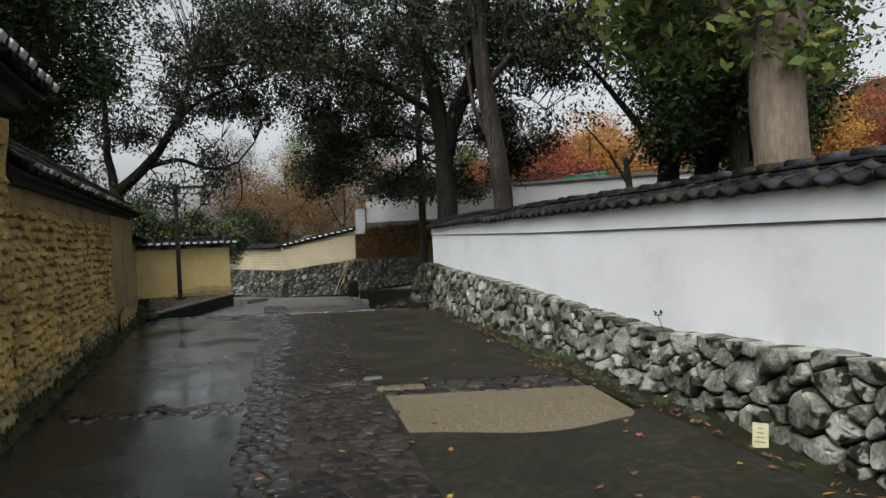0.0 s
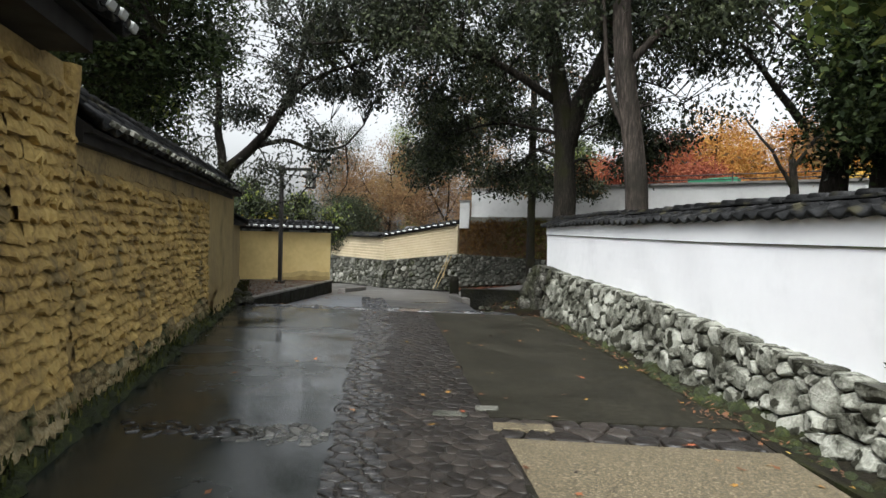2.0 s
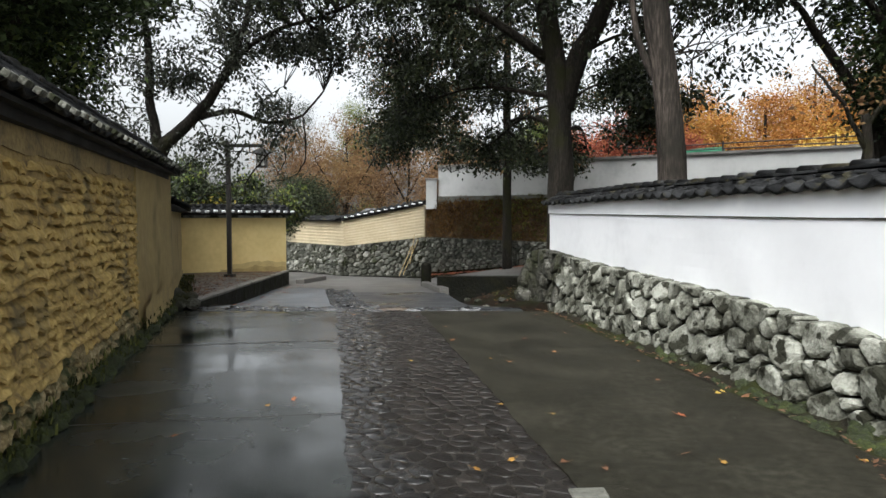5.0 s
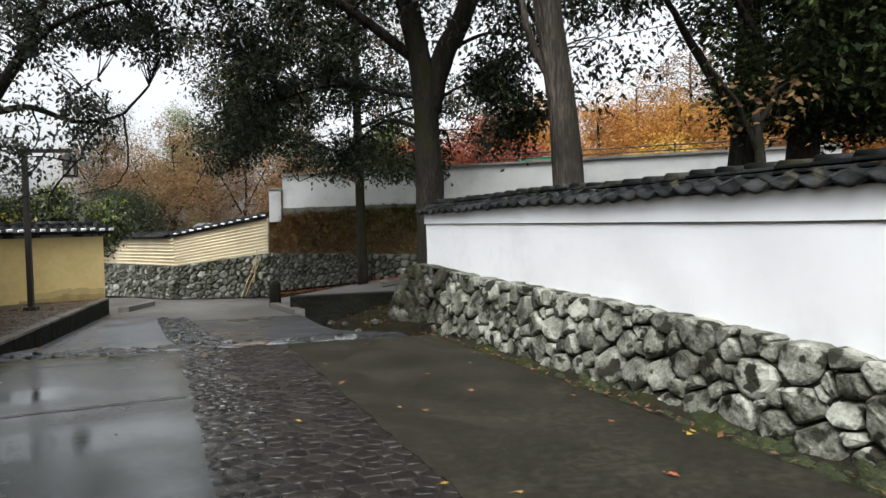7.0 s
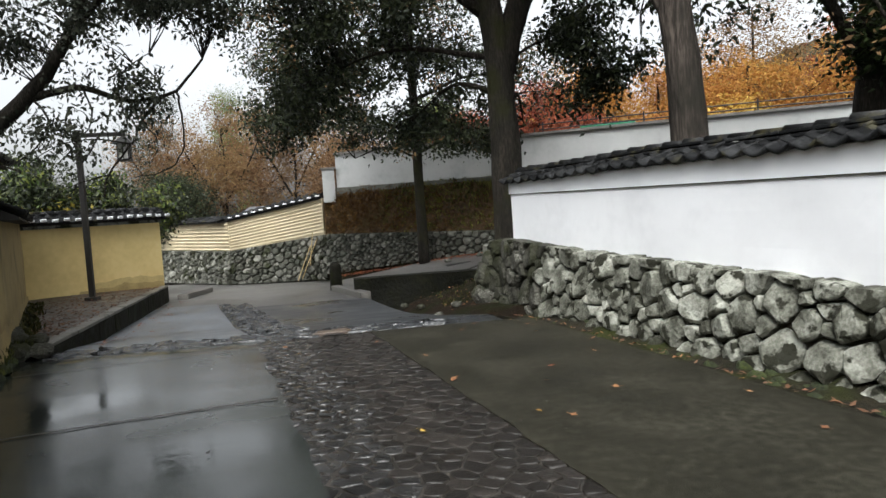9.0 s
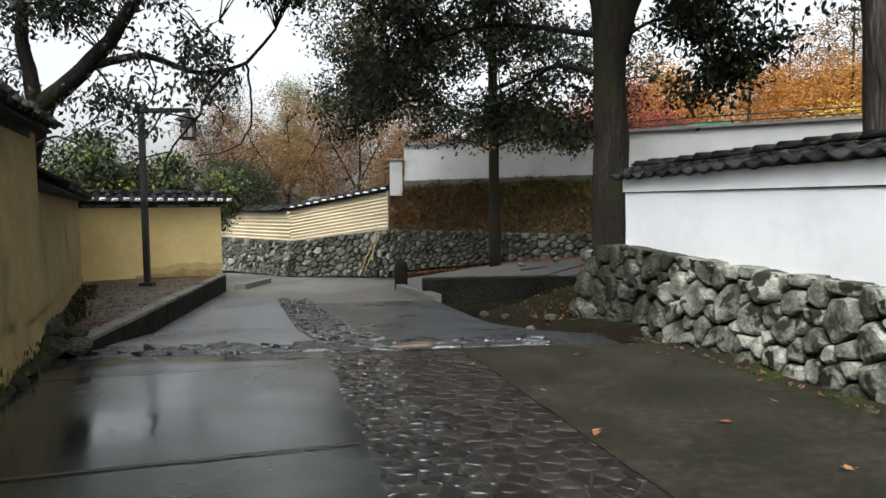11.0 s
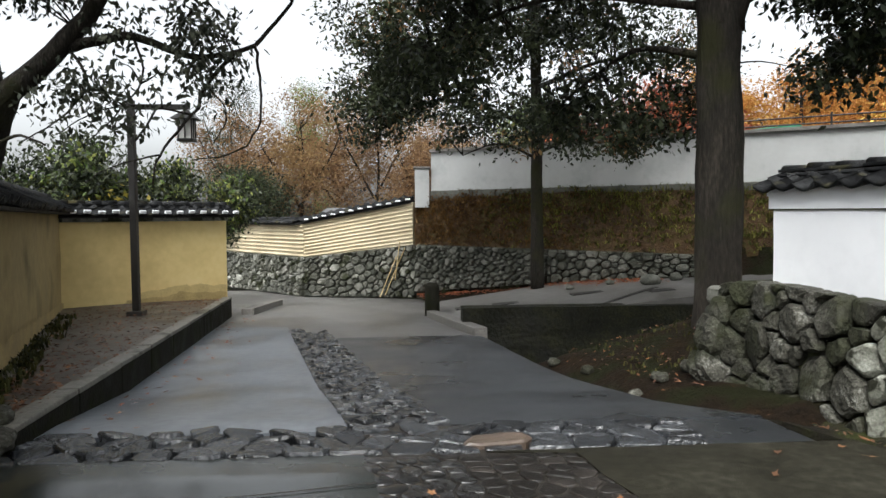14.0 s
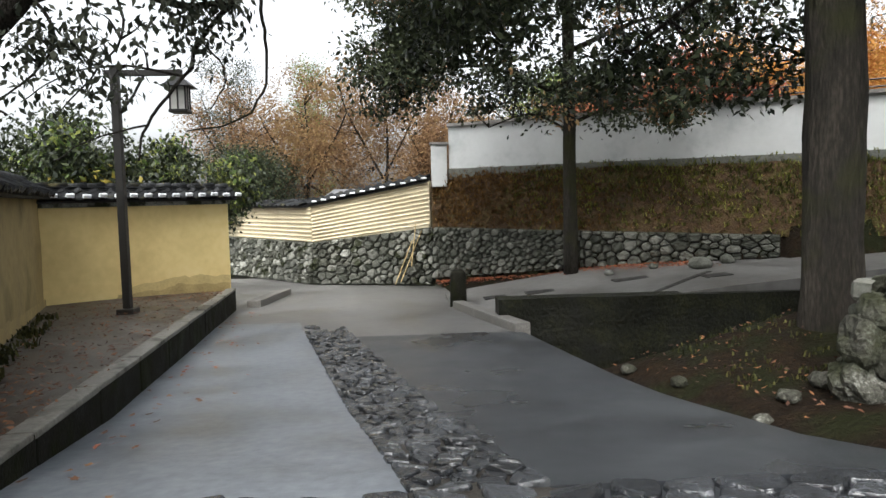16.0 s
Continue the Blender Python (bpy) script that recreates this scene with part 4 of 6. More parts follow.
def lamp_post(x, y, z):
    t = empty_thing("street_lamp", (x, y, z), "dark iron lamp post with a hanging square lantern", "street lamp")
    H = 3.72
    part("post", bevel_box("post", (0.115, 0.115, H), M["iron"], 0.012), t, at=Matrix.Translation((x, y, z)))
    part("base", bevel_box("base", (0.26, 0.26, 0.1), M["iron"], 0.02), t, at=Matrix.Translation((x, y, z)))
    part("arm", bevel_box("arm", (1.12, 0.07, 0.09), M["iron"], 0.008), t, at=Matrix.Translation((x + 0.42, y, z + H - 0.16)))
    v, f = tube_data([(x + 0.05, y, z + H - 0.7), (x + 0.25, y, z + H - 0.45), (x + 0.42, y, z + H - 0.15)], [0.02] * 3, 6)
    part("brace", mesh_from("brace", v, f, M["iron"]), t)
    lx_, lz = x + 0.93, z + H - 0.66
    lantern = part("lantern", bevel_box("lantern", (0.27, 0.27, 0.05), M["iron"], 0.01), t, at=Matrix.Translation((lx_, y, lz - 0.05)))
    bm = bmesh.new()
    bmesh.ops.create_cone(bm, cap_ends=True, segments=4, radius1=0.31, radius2=0.05, depth=0.16)
    bmesh.ops.rotate(bm, verts=bm.verts, matrix=Matrix.Rotation(math.pi / 4, 3, "Z"))
    me = bpy.data.meshes.new("hood")
    bm.to_mesh(me)
    bm.free()
    me.materials.append(M["iron"])
    part("hood", me, lantern, at=Matrix.Translation((lx_, y, lz + 0.41)))
    part("glass", bevel_box("glass", (0.21, 0.21, 0.34), M["paper"], 0.01), lantern, "frosted pale glass", at=Matrix.Translation((lx_, y, lz)))
    for sx in (-1, 0, 1):
        for sy in (-1, 0, 1):
            if (sx, sy) != (0, 0):
                part("glazing_bar", bevel_box("glazing_bar", (0.02, 0.02, 0.36), M["iron"], 0), lantern, at=Matrix.Translation((lx_ + sx * 0.112, y + sy * 0.112, lz - 0.01)))
    part("hanger", bevel_box("hanger", (0.03, 0.03, 0.14), M["iron"], 0), t, at=Matrix.Translation((lx_, y, lz + 0.46)))
    return t


lamp_post(-7.45, 21.6, deck_z(21.6) - 0.03)

# ---------------- far walls, bank ----------------
far = empty_thing("wall_far", (-6, 31, -1), "pale ochre wall with ribbed courses on grey rubble", "wall", kind="structure")
K0, K1, K2 = (-11.5, 38.5), (-5.95, 31.2), (-2.5, 29.75)
part("plaster_far", wall_body("plaster_far", K0, K1, 0.5, 0.1, 1.28, M["clay_light"], -1, 0.5, 0.02), far)
part("plaster_near", wall_body("plaster_near", K1, K2, 0.5, 0.15, 1.3, M["clay_light"], -1, 0.25, 0.02, fall=-0.62, foot_fn=lambda s: 0.15 + 0.1 * s), far)


def far_ribs(a, b, z0, z1, rise0, rise1, rows):
    A, B = Vector((*a, 0)), Vector((*b, 0))
    d = (B - A).normalized()
    n = Vector((d.y, -d.x, 0))
    L = (B - A).length
    for r in range(rows):
        f = (r + 0.5) / rows
        pts = []
        for i in range(15):
            s = L * i / 14
            z = z0 + rise0 * i / 14 + (z1 - z0 + (rise1 - rise0) * i / 14) * f
            pts.append(A + d * s + n * 0.012 + Vector((0, 0, z + 0.008 * noise.noise((s * 2, r, 0)))))
        v, fa = [], []
        for i, p in enumerate(pts):
            v += [p + Vector((0, 0, 0.018)), p + n * 0.03, p + n * 0.032 + Vector((0, 0, -0.02)), p + Vector((0, 0, -0.022))]
        for i in range(14):
            for k in range(3):
                fa.append((i * 4 + k, (i + 1) * 4 + k, (i + 1) * 4 + k + 1, i * 4 + k + 1))
        part("rib", mesh_from("rib", v, fa, M["clay_light"]), far)


far_ribs(K0, K1, 0.2, 1.25, 0, 0, 8)
far_ribs(K1, K2, 0.2, 1.25, 0.5, 0.62, 10)
foff = lambda p, o: (p[0] + 0.2 * o, p[1] + o)
wall_roof(far, foff(K0, 0.25), foff(K1, 0.25), -1, 0.42, 1.30, 1.42, 0.05, 0.3, seed=9, rows=1)
wall_roof(far, foff(K1, 0.25), foff(K2, 0.25), -1, 0.42, 1.32, 1.44, 0.05, 0.3, fall=-0.62, seed=10, rows=1, plugs="plaster_white")


def rubble_strip(owner, a, b, z0, z1, z0b, z1b, size, seed, side=-1, lean=0.1, mat="stone_far"):
    A, B = Vector((*a, 0)), Vector((*b, 0))
    d = (B - A).normalized()
    n = Vector((-d.y, d.x, 0)) * side
    L = (B - A).length
    H = max(z1 - z0, z1b - z0b)
    rnd = random.Random(seed)

    def place(u, v, w):
        t = u / L
        lo, hi = z0 + (z0b - z0) * t, z1 + (z1b - z1) * t
        q = A + d * u + n * (w + lean * (1 - v / H)) + Vector((0, 0, lo + (hi - lo) * v / H))
        return (q.x, q.y, q.z)

    stone_panel(owner, rubble_cells(L, H, ((size * 0.6, 0.04), (size * 0.42, 0.4), (size * 0.28, 0.8)), rnd, 2200), place, rnd, lambda u, v: M["stone_moss" if noise.noise((u * 0.7, v * 1.5, seed)) > 0.12 else mat], "rubble", lambda u, v: True, gap=0.014, bulge=0.09, depth=0.08, flat=0.68, crag=0.2)
    v = [A + n * 0.0 + Vector((0, 0, z0 - 0.3)), B + Vector((0, 0, z0b - 0.3)), B + Vector((0, 0, z1b)), A + Vector((0, 0, z1))]
    v += [p - n * 0.6 for p in v]
    part("rubble_core", mesh_from("rubble_core", v, [(0, 1, 2, 3), (4, 7, 6, 5), (3, 2, 6, 7), (0, 4, 5, 1), (1, 5, 6, 2), (0, 3, 7, 4)], M["mortar_dark"]), owner)


rubble_strip(far, (K0[0] + 0.1, K0[1] - 0.15), (K1[0] + 0.05, K1[1] - 0.15), -1.25, 0.2, -1.02, 0.22, 0.25, 31)
rubble_strip(far, (K1[0] + 0.05, K1[1] - 0.15), (K2[0] + 0.1, K2[1] - 0.15), -1.02, 0.22, -0.92, 0.66, 0.25, 32)
bank = empty_thing("wall_bank", (0, 27, -0.3), "low mossy rubble wall under the grass bank", "wall", kind="structure")
rubble_strip(bank, (-2.4, 29.45), (0.9, 26.65), -0.75, 0.66, -0.25, 0.62, 0.2, 33, mat="stone_moss")
rubble_strip(bank, (0.9, 26.65), (4.5, 24.55), -0.25, 0.62, 0.1, 0.55, 0.24, 34, mat="stone_moss")

bv, bf = [], []
nb, mb = 60, 12
for i in range(nb + 1):
    x = -2.45 + 14.5 * i / nb
    lo, hi = bank_low(x), max(bank_low(x) + 0.3, bank_high(x))
    zb = float(np.interp(x, [-2.4, 0.9, 4.5, 12], [0.62, 0.6, 0.5, 0.7]))
    for k in range(mb + 1):
        f = k / mb
        y = lo + (hi - lo) * f + 0.05
        bv.append((x, y, zb + (2.22 - zb) * (f ** 0.8) + 0.07 * noise.noise((x * 1.5, y * 1.5, 0))))
for i in range(nb):
    for k in range(mb):
        bf.append((i * (mb + 1) + k, (i + 1) * (mb + 1) + k, (i + 1) * (mb + 1) + k + 1, i * (mb + 1) + k + 1))
thing("grass_bank", bv, bf, M["grass_bank"], "steep bank of brown and green autumn grass", "ground", kind="structure", smooth=True)

upper = empty_thing("wall_upper", (0, 28.4, 2), "long off-white plaster wall above the grass bank", "wall", kind="structure")
U0, U1 = (-1.95, 29.66), (13.0, 20.25)
part("plaster", wall_body("plaster", U0, U1, 0.35, 2.2, 3.38, M["plaster_grey"], -1, 0.5, 0.01), upper)
part("plinth", wall_body("plinth", (U0[0] - 0.03, U0[1] - 0.05), (U1[0] - 0.03, U1[1] - 0.05), 0.42, 1.7, 2.24, M["stone_moss"], -1, 0.5, 0.02), upper, "dark mossy stone plinth")
part("coping", wall_body("coping", (U0[0] - 0.05, U0[1] - 0.08), (U1[0] - 0.05, U1[1] - 0.08), 0.52, 3.38, 3.46, M["kerb"], -1, 0.5, 0.005), upper, "thin grey coping")
pil = part("pier", bevel_box("pier", (0.42, 0.42, 1.15), M["plaster_grey"], 0.02), upper, "squat plaster pier", at=Matrix.Translation((-2.22, 29.75, 1.75)))
part("pier_cap", bevel_box("pier_cap", (0.5, 0.5, 0.06), M["kerb"], 0.01), pil, at=Matrix.Translation((-2.22, 29.75, 2.9)))

# retaining wall of the ditch under the side lane; its near-black colour includes the recess's shade
ditch = empty_thing("wall_ditch", (0, 22, -1), "mossy retaining wall of the ditch, coloured dark for shade", "wall", kind="structure")
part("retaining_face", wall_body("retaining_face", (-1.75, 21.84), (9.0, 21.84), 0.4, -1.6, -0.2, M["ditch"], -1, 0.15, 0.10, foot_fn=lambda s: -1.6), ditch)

# bollard, kerb by the ditch, slab by the wall end
boll = empty_thing("bollard", (-2.18, 24.5, road_z(24.5)), "short dark stone bollard at the lane corner", "bollard")
v, f = tube_data([(0, 0, -0.05), (0, 0, 0.3), (0, 0, 0.6), (0, 0, 0.68), (0, 0, 0.74)], [0.17, 0.165, 0.16, 0.15, 0.09], 12)
part("shaft", mesh_from("shaft", v, f, M["kerb_dark"], True), boll, at=Matrix.Translation(boll.location))


def edge_block(name, p0, p1, w, h, mat, label, category):
    P0, P1 = Vector(p0), Vector(p1)
    dd = (P1 - P0).normalized()
    ob = new(name, bevel_box(name, (w, (P1 - P0).length, h), mat, 0.02, 0.004))
    mid = (P0 + P1) / 2
    ob.matrix_basis = Matrix.Translation(mid) @ Matrix.Rotation(-math.atan2(dd.x, dd.y), 4, "Z") @ Matrix.Rotation(math.asin(dd.z), 4, "X")
    return tagged(ob, label, category)


edge_block("kerb_block", (-1.52, 20.9, road_z(20.9) - 0.1), (-2.2, 24.25, road_z(24.25) - 0.1), 0.24, 0.24, M["kerb"], "pale granite kerb beside the ditch", "kerb")
edge_block("kerb_block", (-6.45, 25.5, road_z(25.5) - 0.06), (-6.3, 28.4, road_z(28.4) - 0.06), 0.3, 0.2, M["kerb"], "low stone kerb past the wall end", "kerb")


# ---------------- trees ----------------
def leaf_mesh(name, centres, per, spread, size, mat, seed, droop=0.35, flat=0.7):
    """Many small pointed leaves in clusters, one mesh."""
    g = np.random.default_rng(seed)
    c = np.repeat(np.asarray(centres, float), per, axis=0)
    n = len(c)
    off = g.normal(size=(n, 3)) * np.array([spread, spread, spread * flat])
    base = c + off
    d = g.normal(size=(n, 3))
    d[:, 2] = d[:, 2] * 0.6 - droop
    d /= np.linalg.norm(d, axis=1)[:, None]
    s = np.cross(d, g.normal(size=(n, 3)))
    s /= np.linalg.norm(s, axis=1)[:, None] + 1e-9
    nn = np.cross(d, s)
    ln = size * g.uniform(0.6, 1.25, n)[:, None]
    wd = ln * g.uniform(0.18, 0.28, n)[:, None]
    v = np.stack([base, base + d * ln * 0.45 + s * wd + nn * ln * 0.06, base + d * ln, base + d * ln * 0.45 - s * wd + nn * ln * 0.06], 1).reshape(-1, 3)
    me = bpy.data.meshes.new(name)
    me.vertices.add(4 * n)
    me.loops.add(4 * n)
    me.polygons.add(n)
    me.vertices.foreach_set("co", v.astype(np.float32).ravel())
    me.loops.foreach_set("vertex_index", np.arange(4 * n, dtype=np.int32))
    me.polygons.foreach_set("loop_start", np.arange(0, 4 * n, 4, dtype=np.int32))
    me.materials.append(mat)
    me.update(calc_edges=True)
    return me


def smooth_path(points, steps=5):
    """A Catmull-Rom line through points."""
    P = [Vector(p) for p in points]
    P = [P[0] * 2 - P[1]] + P + [P[-1] * 2 - P[-2]]
    out = []
    for i in range(1, len(P) - 2):
        a, b, c, e = P[i - 1], P[i], P[i + 1], P[i + 2]
        for k in range(steps):
            t = k / steps
            out.append(0.5 * ((2 * b) + (c - a) * t + (2 * a - 5 * b + 4 * c - e) * t * t + (3 * b - a - 3 * c + e) * t ** 3))
    out.append(P[-2])
    return out


def limb_data(points, r0, r1, sides=7, wob=0.0, seed=0):
    path = smooth_path(points)
    n = len(path)
    radii = [r0 + (r1 - r0) * (i / (n - 1)) ** 0.8 for i in range(n)]
    path = [p + Vector((noise.noise((i * 0.5, seed, 0)), noise.noise((i * 0.5, seed, 9)), 0)) * wob for i, p in enumerate(path)]
    v, f = tube_data(path, radii, sides)
    if sides >= 9:
        v = [p + (p - path[i // sides]) * (0.18 * noise.noise((p.x * 5, p.y * 5, p.z * 0.8)) + (0.10 * noise.noise((p.x * 15, p.y * 15, p.z * 1.3 + seed)) if sides >= 16 else 0.0)) for i, p in enumerate(v)]
    return v, f, path


def tree(label, trunk, r0, r1, limbs, blobs, per, spread, leaf, leaf_mat, bark="bark", seed=1, gaps=0.05, name="tree", twig=0.012, sides=12, droop=0.35, scale_gap=0.9, extra=()):
    """trunk, limbs: lists of points (limbs with radii); blobs: (x, y, z, rx, ry, rz, clusters) that the leafy twigs fill unevenly."""
    rnd = random.Random(seed)
    t = empty_thing(name, trunk[0], label, "tree")
    v, f, path = limb_data(trunk, r0, r1, sides, 0.02, seed)
    part("trunk", mesh_from("trunk", v, f, M[bark], True), t)
    nodes = list(path[len(path) // 2:])
    for k, (pts, a, b) in enumerate(limbs):
        v, f, lp = limb_data(pts, a, b, 7, 0.05, seed + k)
        part("limb", mesh_from("limb", v, f, M[bark], True), t)
        nodes += lp[1:]
    centres, twigs = [], []
    node_arr = np.array([tuple(p) for p in nodes])
    for (x, y, z, rx, ry, rz, count) in blobs:
        tries = 0
        got = 0
        while got < count and tries < count * 12:
            tries += 1
            q = Vector((rnd.gauss(0, 1), rnd.gauss(0, 1), rnd.gauss(0, 1))).normalized() * rnd.random() ** 0.45
            p = Vector((x + q.x * rx, y + q.y * ry, z + q.z * rz))
            if noise.noise((p.x * scale_gap, p.y * scale_gap, p.z * scale_gap + seed)) < gaps - 0.12:
                continue
            got += 1
            centres.append(tuple(p))
            if rnd.random() < 0.45:
                k = int(np.argmin(((node_arr - np.array(p)) ** 2).sum(1)))
                a = Vector(node_arr[k])
                if (a - p).length < 5.0:
                    mid = (a + p) / 2 + Vector((rnd.uniform(-0.2, 0.2), rnd.uniform(-0.2, 0.2), rnd.uniform(0.0, 0.25))) * (a - p).length * 0.5
                    twigs.append(tube_data(smooth_path([a, mid, p], 3), [twig * (1.5 - 1.2 * i / 6) for i in range(7)], 3, False))
    if twigs:
        part("twig_work", mesh_from("twig_work", *joined(twigs), M[bark]), t)["kind"] = "stuff"
    if centres:
        part("crown", leaf_mesh("crown", centres, per, spread, leaf, M[leaf_mat], seed, droop), t)["kind"] = "stuff"
    for k, (mat, share) in enumerate(extra):
        some = [c for c in centres if rnd.random() < share]
        if some:
            part("crown", leaf_mesh("crown", some, per, spread, leaf, M[mat], seed + 50 + k, droop), t)["kind"] = "stuff"
    return t


# big tree past the end of the white wall
# the crown blob at z 10.2 is unseen, added to shade the ground
tree("tall dark evergreen with a forked mossy trunk beside the wall end", [(1.08, 17.7, -0.35), (1.02, 17.7, 0.4), (1.0, 17.7, 2.0), (0.97, 17.7, 3.9), (0.8, 17.75, 5.2), (0.55, 17.8, 6.8), (0.5, 17.9, 10)], 0.325, 0.18,
     [([(1.02, 17.7, 3.7), (1.25, 17.7, 4.6), (1.8, 17.75, 5.7), (2.15, 17.8, 7.2), (2.3, 17.9, 9.5)], 0.27, 0.14), ([(0.85, 17.8, 4.7), (-0.8, 17.2, 5.6), (-3.0, 16.8, 6.0), (-5, 16.4, 5.8)], 0.12, 0.03),
      ([(1.4, 17.8, 4.9), (2.3, 17.8, 5.3), (3.2, 17.9, 5.2), (3.8, 17.9, 4.8)], 0.05, 0.012), ([(0.92, 17.8, 3.4), (0.3, 18.8, 3.7), (-0.5, 20.0, 3.1)], 0.06, 0.015), ([(0.92, 17.8, 4.0), (-0.8, 18.8, 4.4), (-2.4, 19.6, 4.0)], 0.06, 0.015), ([(1.0, 17.8, 3.2), (1.6, 18.8, 3.5), (2.0, 19.8, 3.0)], 0.05, 0.012),
      ([(1.1, 17.75, 3.9), (1.9, 17.9, 4.3), (2.6, 18.0, 4.1), (3.0, 18.1, 3.6)], 0.035, 0.008)],
     [(1.6, 17.6, 6.6, 4.2, 2.6, 1.8, 220), (-2.2, 17.0, 6.5, 3.4, 2.2, 1.5, 290), (2.9, 17.9, 4.2, 1.0, 1.0, 0.9, 125), (2.7, 18.0, 3.3, 0.7, 0.6, 0.4, 16), (0.4, 19.6, 3.4, 1.3, 1.2, 0.5, 26), (-1.6, 18.2, 4.9, 1.7, 1.4, 0.7, 85), (1.4, 17.6, 10.2, 4.6, 4.2, 2.8, 400), (-0.5, 18.8, 7.2, 4.8, 2.2, 1.1, 300), (0.1, 19.6, 2.95, 1.8, 0.8, 0.4, 60), (-2.3, 19.6, 3.9, 1.3, 1.1, 0.8, 75), (-1.2, 19.4, 4.4, 2.0, 1.2, 0.8, 55)],
     36, 0.19, 0.125, "leaf_dark", seed=41, gaps=0.19, droop=0.8, scale_gap=1.1, sides=20)
# straight thin tree on the side lane
tree("slim straight dark tree beside the side lane", [(0.5, 26.0, -0.35), (0.48, 26.0, 2), (0.46, 26.0, 5), (0.45, 26.0, 11)], 0.17, 0.11,
     [([(0.46, 26, 3.6), (-1.4, 25.6, 4.2), (-3.0, 25.2, 4.0)], 0.07, 0.02), ([(0.46, 26, 4.6), (2.2, 25.6, 5.2), (3.8, 25.2, 4.8)], 0.07, 0.02), ([(0.46, 26, 5.6), (-1.2, 25.4, 6.6), (-2.8, 25, 6.6)], 0.06, 0.02), ([(0.46, 26, 3.0), (1.6, 25.6, 3.4), (2.8, 25.3, 3.0)], 0.05, 0.015), ([(0.46, 26, 2.9), (-0.5, 25.6, 3.2), (-1.4, 25.3, 2.9)], 0.04, 0.012)],
     [(-1.2, 25.4, 6.7, 3.8, 2.0, 2.1, 420), (2.6, 25.2, 5.2, 2.6, 1.8, 1.5, 110), (-0.6, 25.0, 3.7, 2.2, 1.2, 0.7, 90), (2.0, 25.3, 3.4, 1.6, 0.8, 0.5, 60), (-3.4, 25.2, 4.1, 1.1, 0.9, 0.9, 115), (-2.6, 25.0, 5.4, 1.7, 1.0, 0.9, 110)], 40, 0.21, 0.13, "leaf_dark", seed=42, gaps=0.17, droop=0.7, scale_gap=1.1, extra=(("leaf_brown", 0.10),))
# leaning trunk behind the white wall
# the blob at z 9.4 is an unseen upper crown added for shade
tree("leaning tree with pale furrowed bark behind the white wall", [(1.9, 12.9, 0.2), (1.84, 12.9, 2.0), (1.70, 12.9, 3.4), (1.5, 12.9, 5.0), (1.42, 13.0, 8.0)], 0.235, 0.14,
     [([(1.74, 12.9, 3.1), (1.35, 13.0, 4.0), (1.2, 13.1, 5.6)], 0.07, 0.03), ([(1.6, 12.9, 4.4), (2.4, 12.6, 5.2), (3.2, 12.2, 5.3), (3.9, 12.0, 4.6)], 0.08, 0.02)],
     [(1.8, 13.0, 6.4, 3.2, 2.4, 1.3, 170), (3.2, 12.7, 5.1, 1.5, 1.2, 0.7, 90), (3.0, 15.0, 4.2, 1.8, 1.4, 0.9, 30), (1.9, 13.0, 9.4, 3.6, 3.2, 2.2, 330), (2.5, 15.6, 5.8, 2.6, 1.6, 1.1, 130)], 36, 0.2, 0.12, "leaf_dark", bark="bark_warm", seed=43, gaps=0.2, droop=1.1, sides=20, scale_gap=1.2)
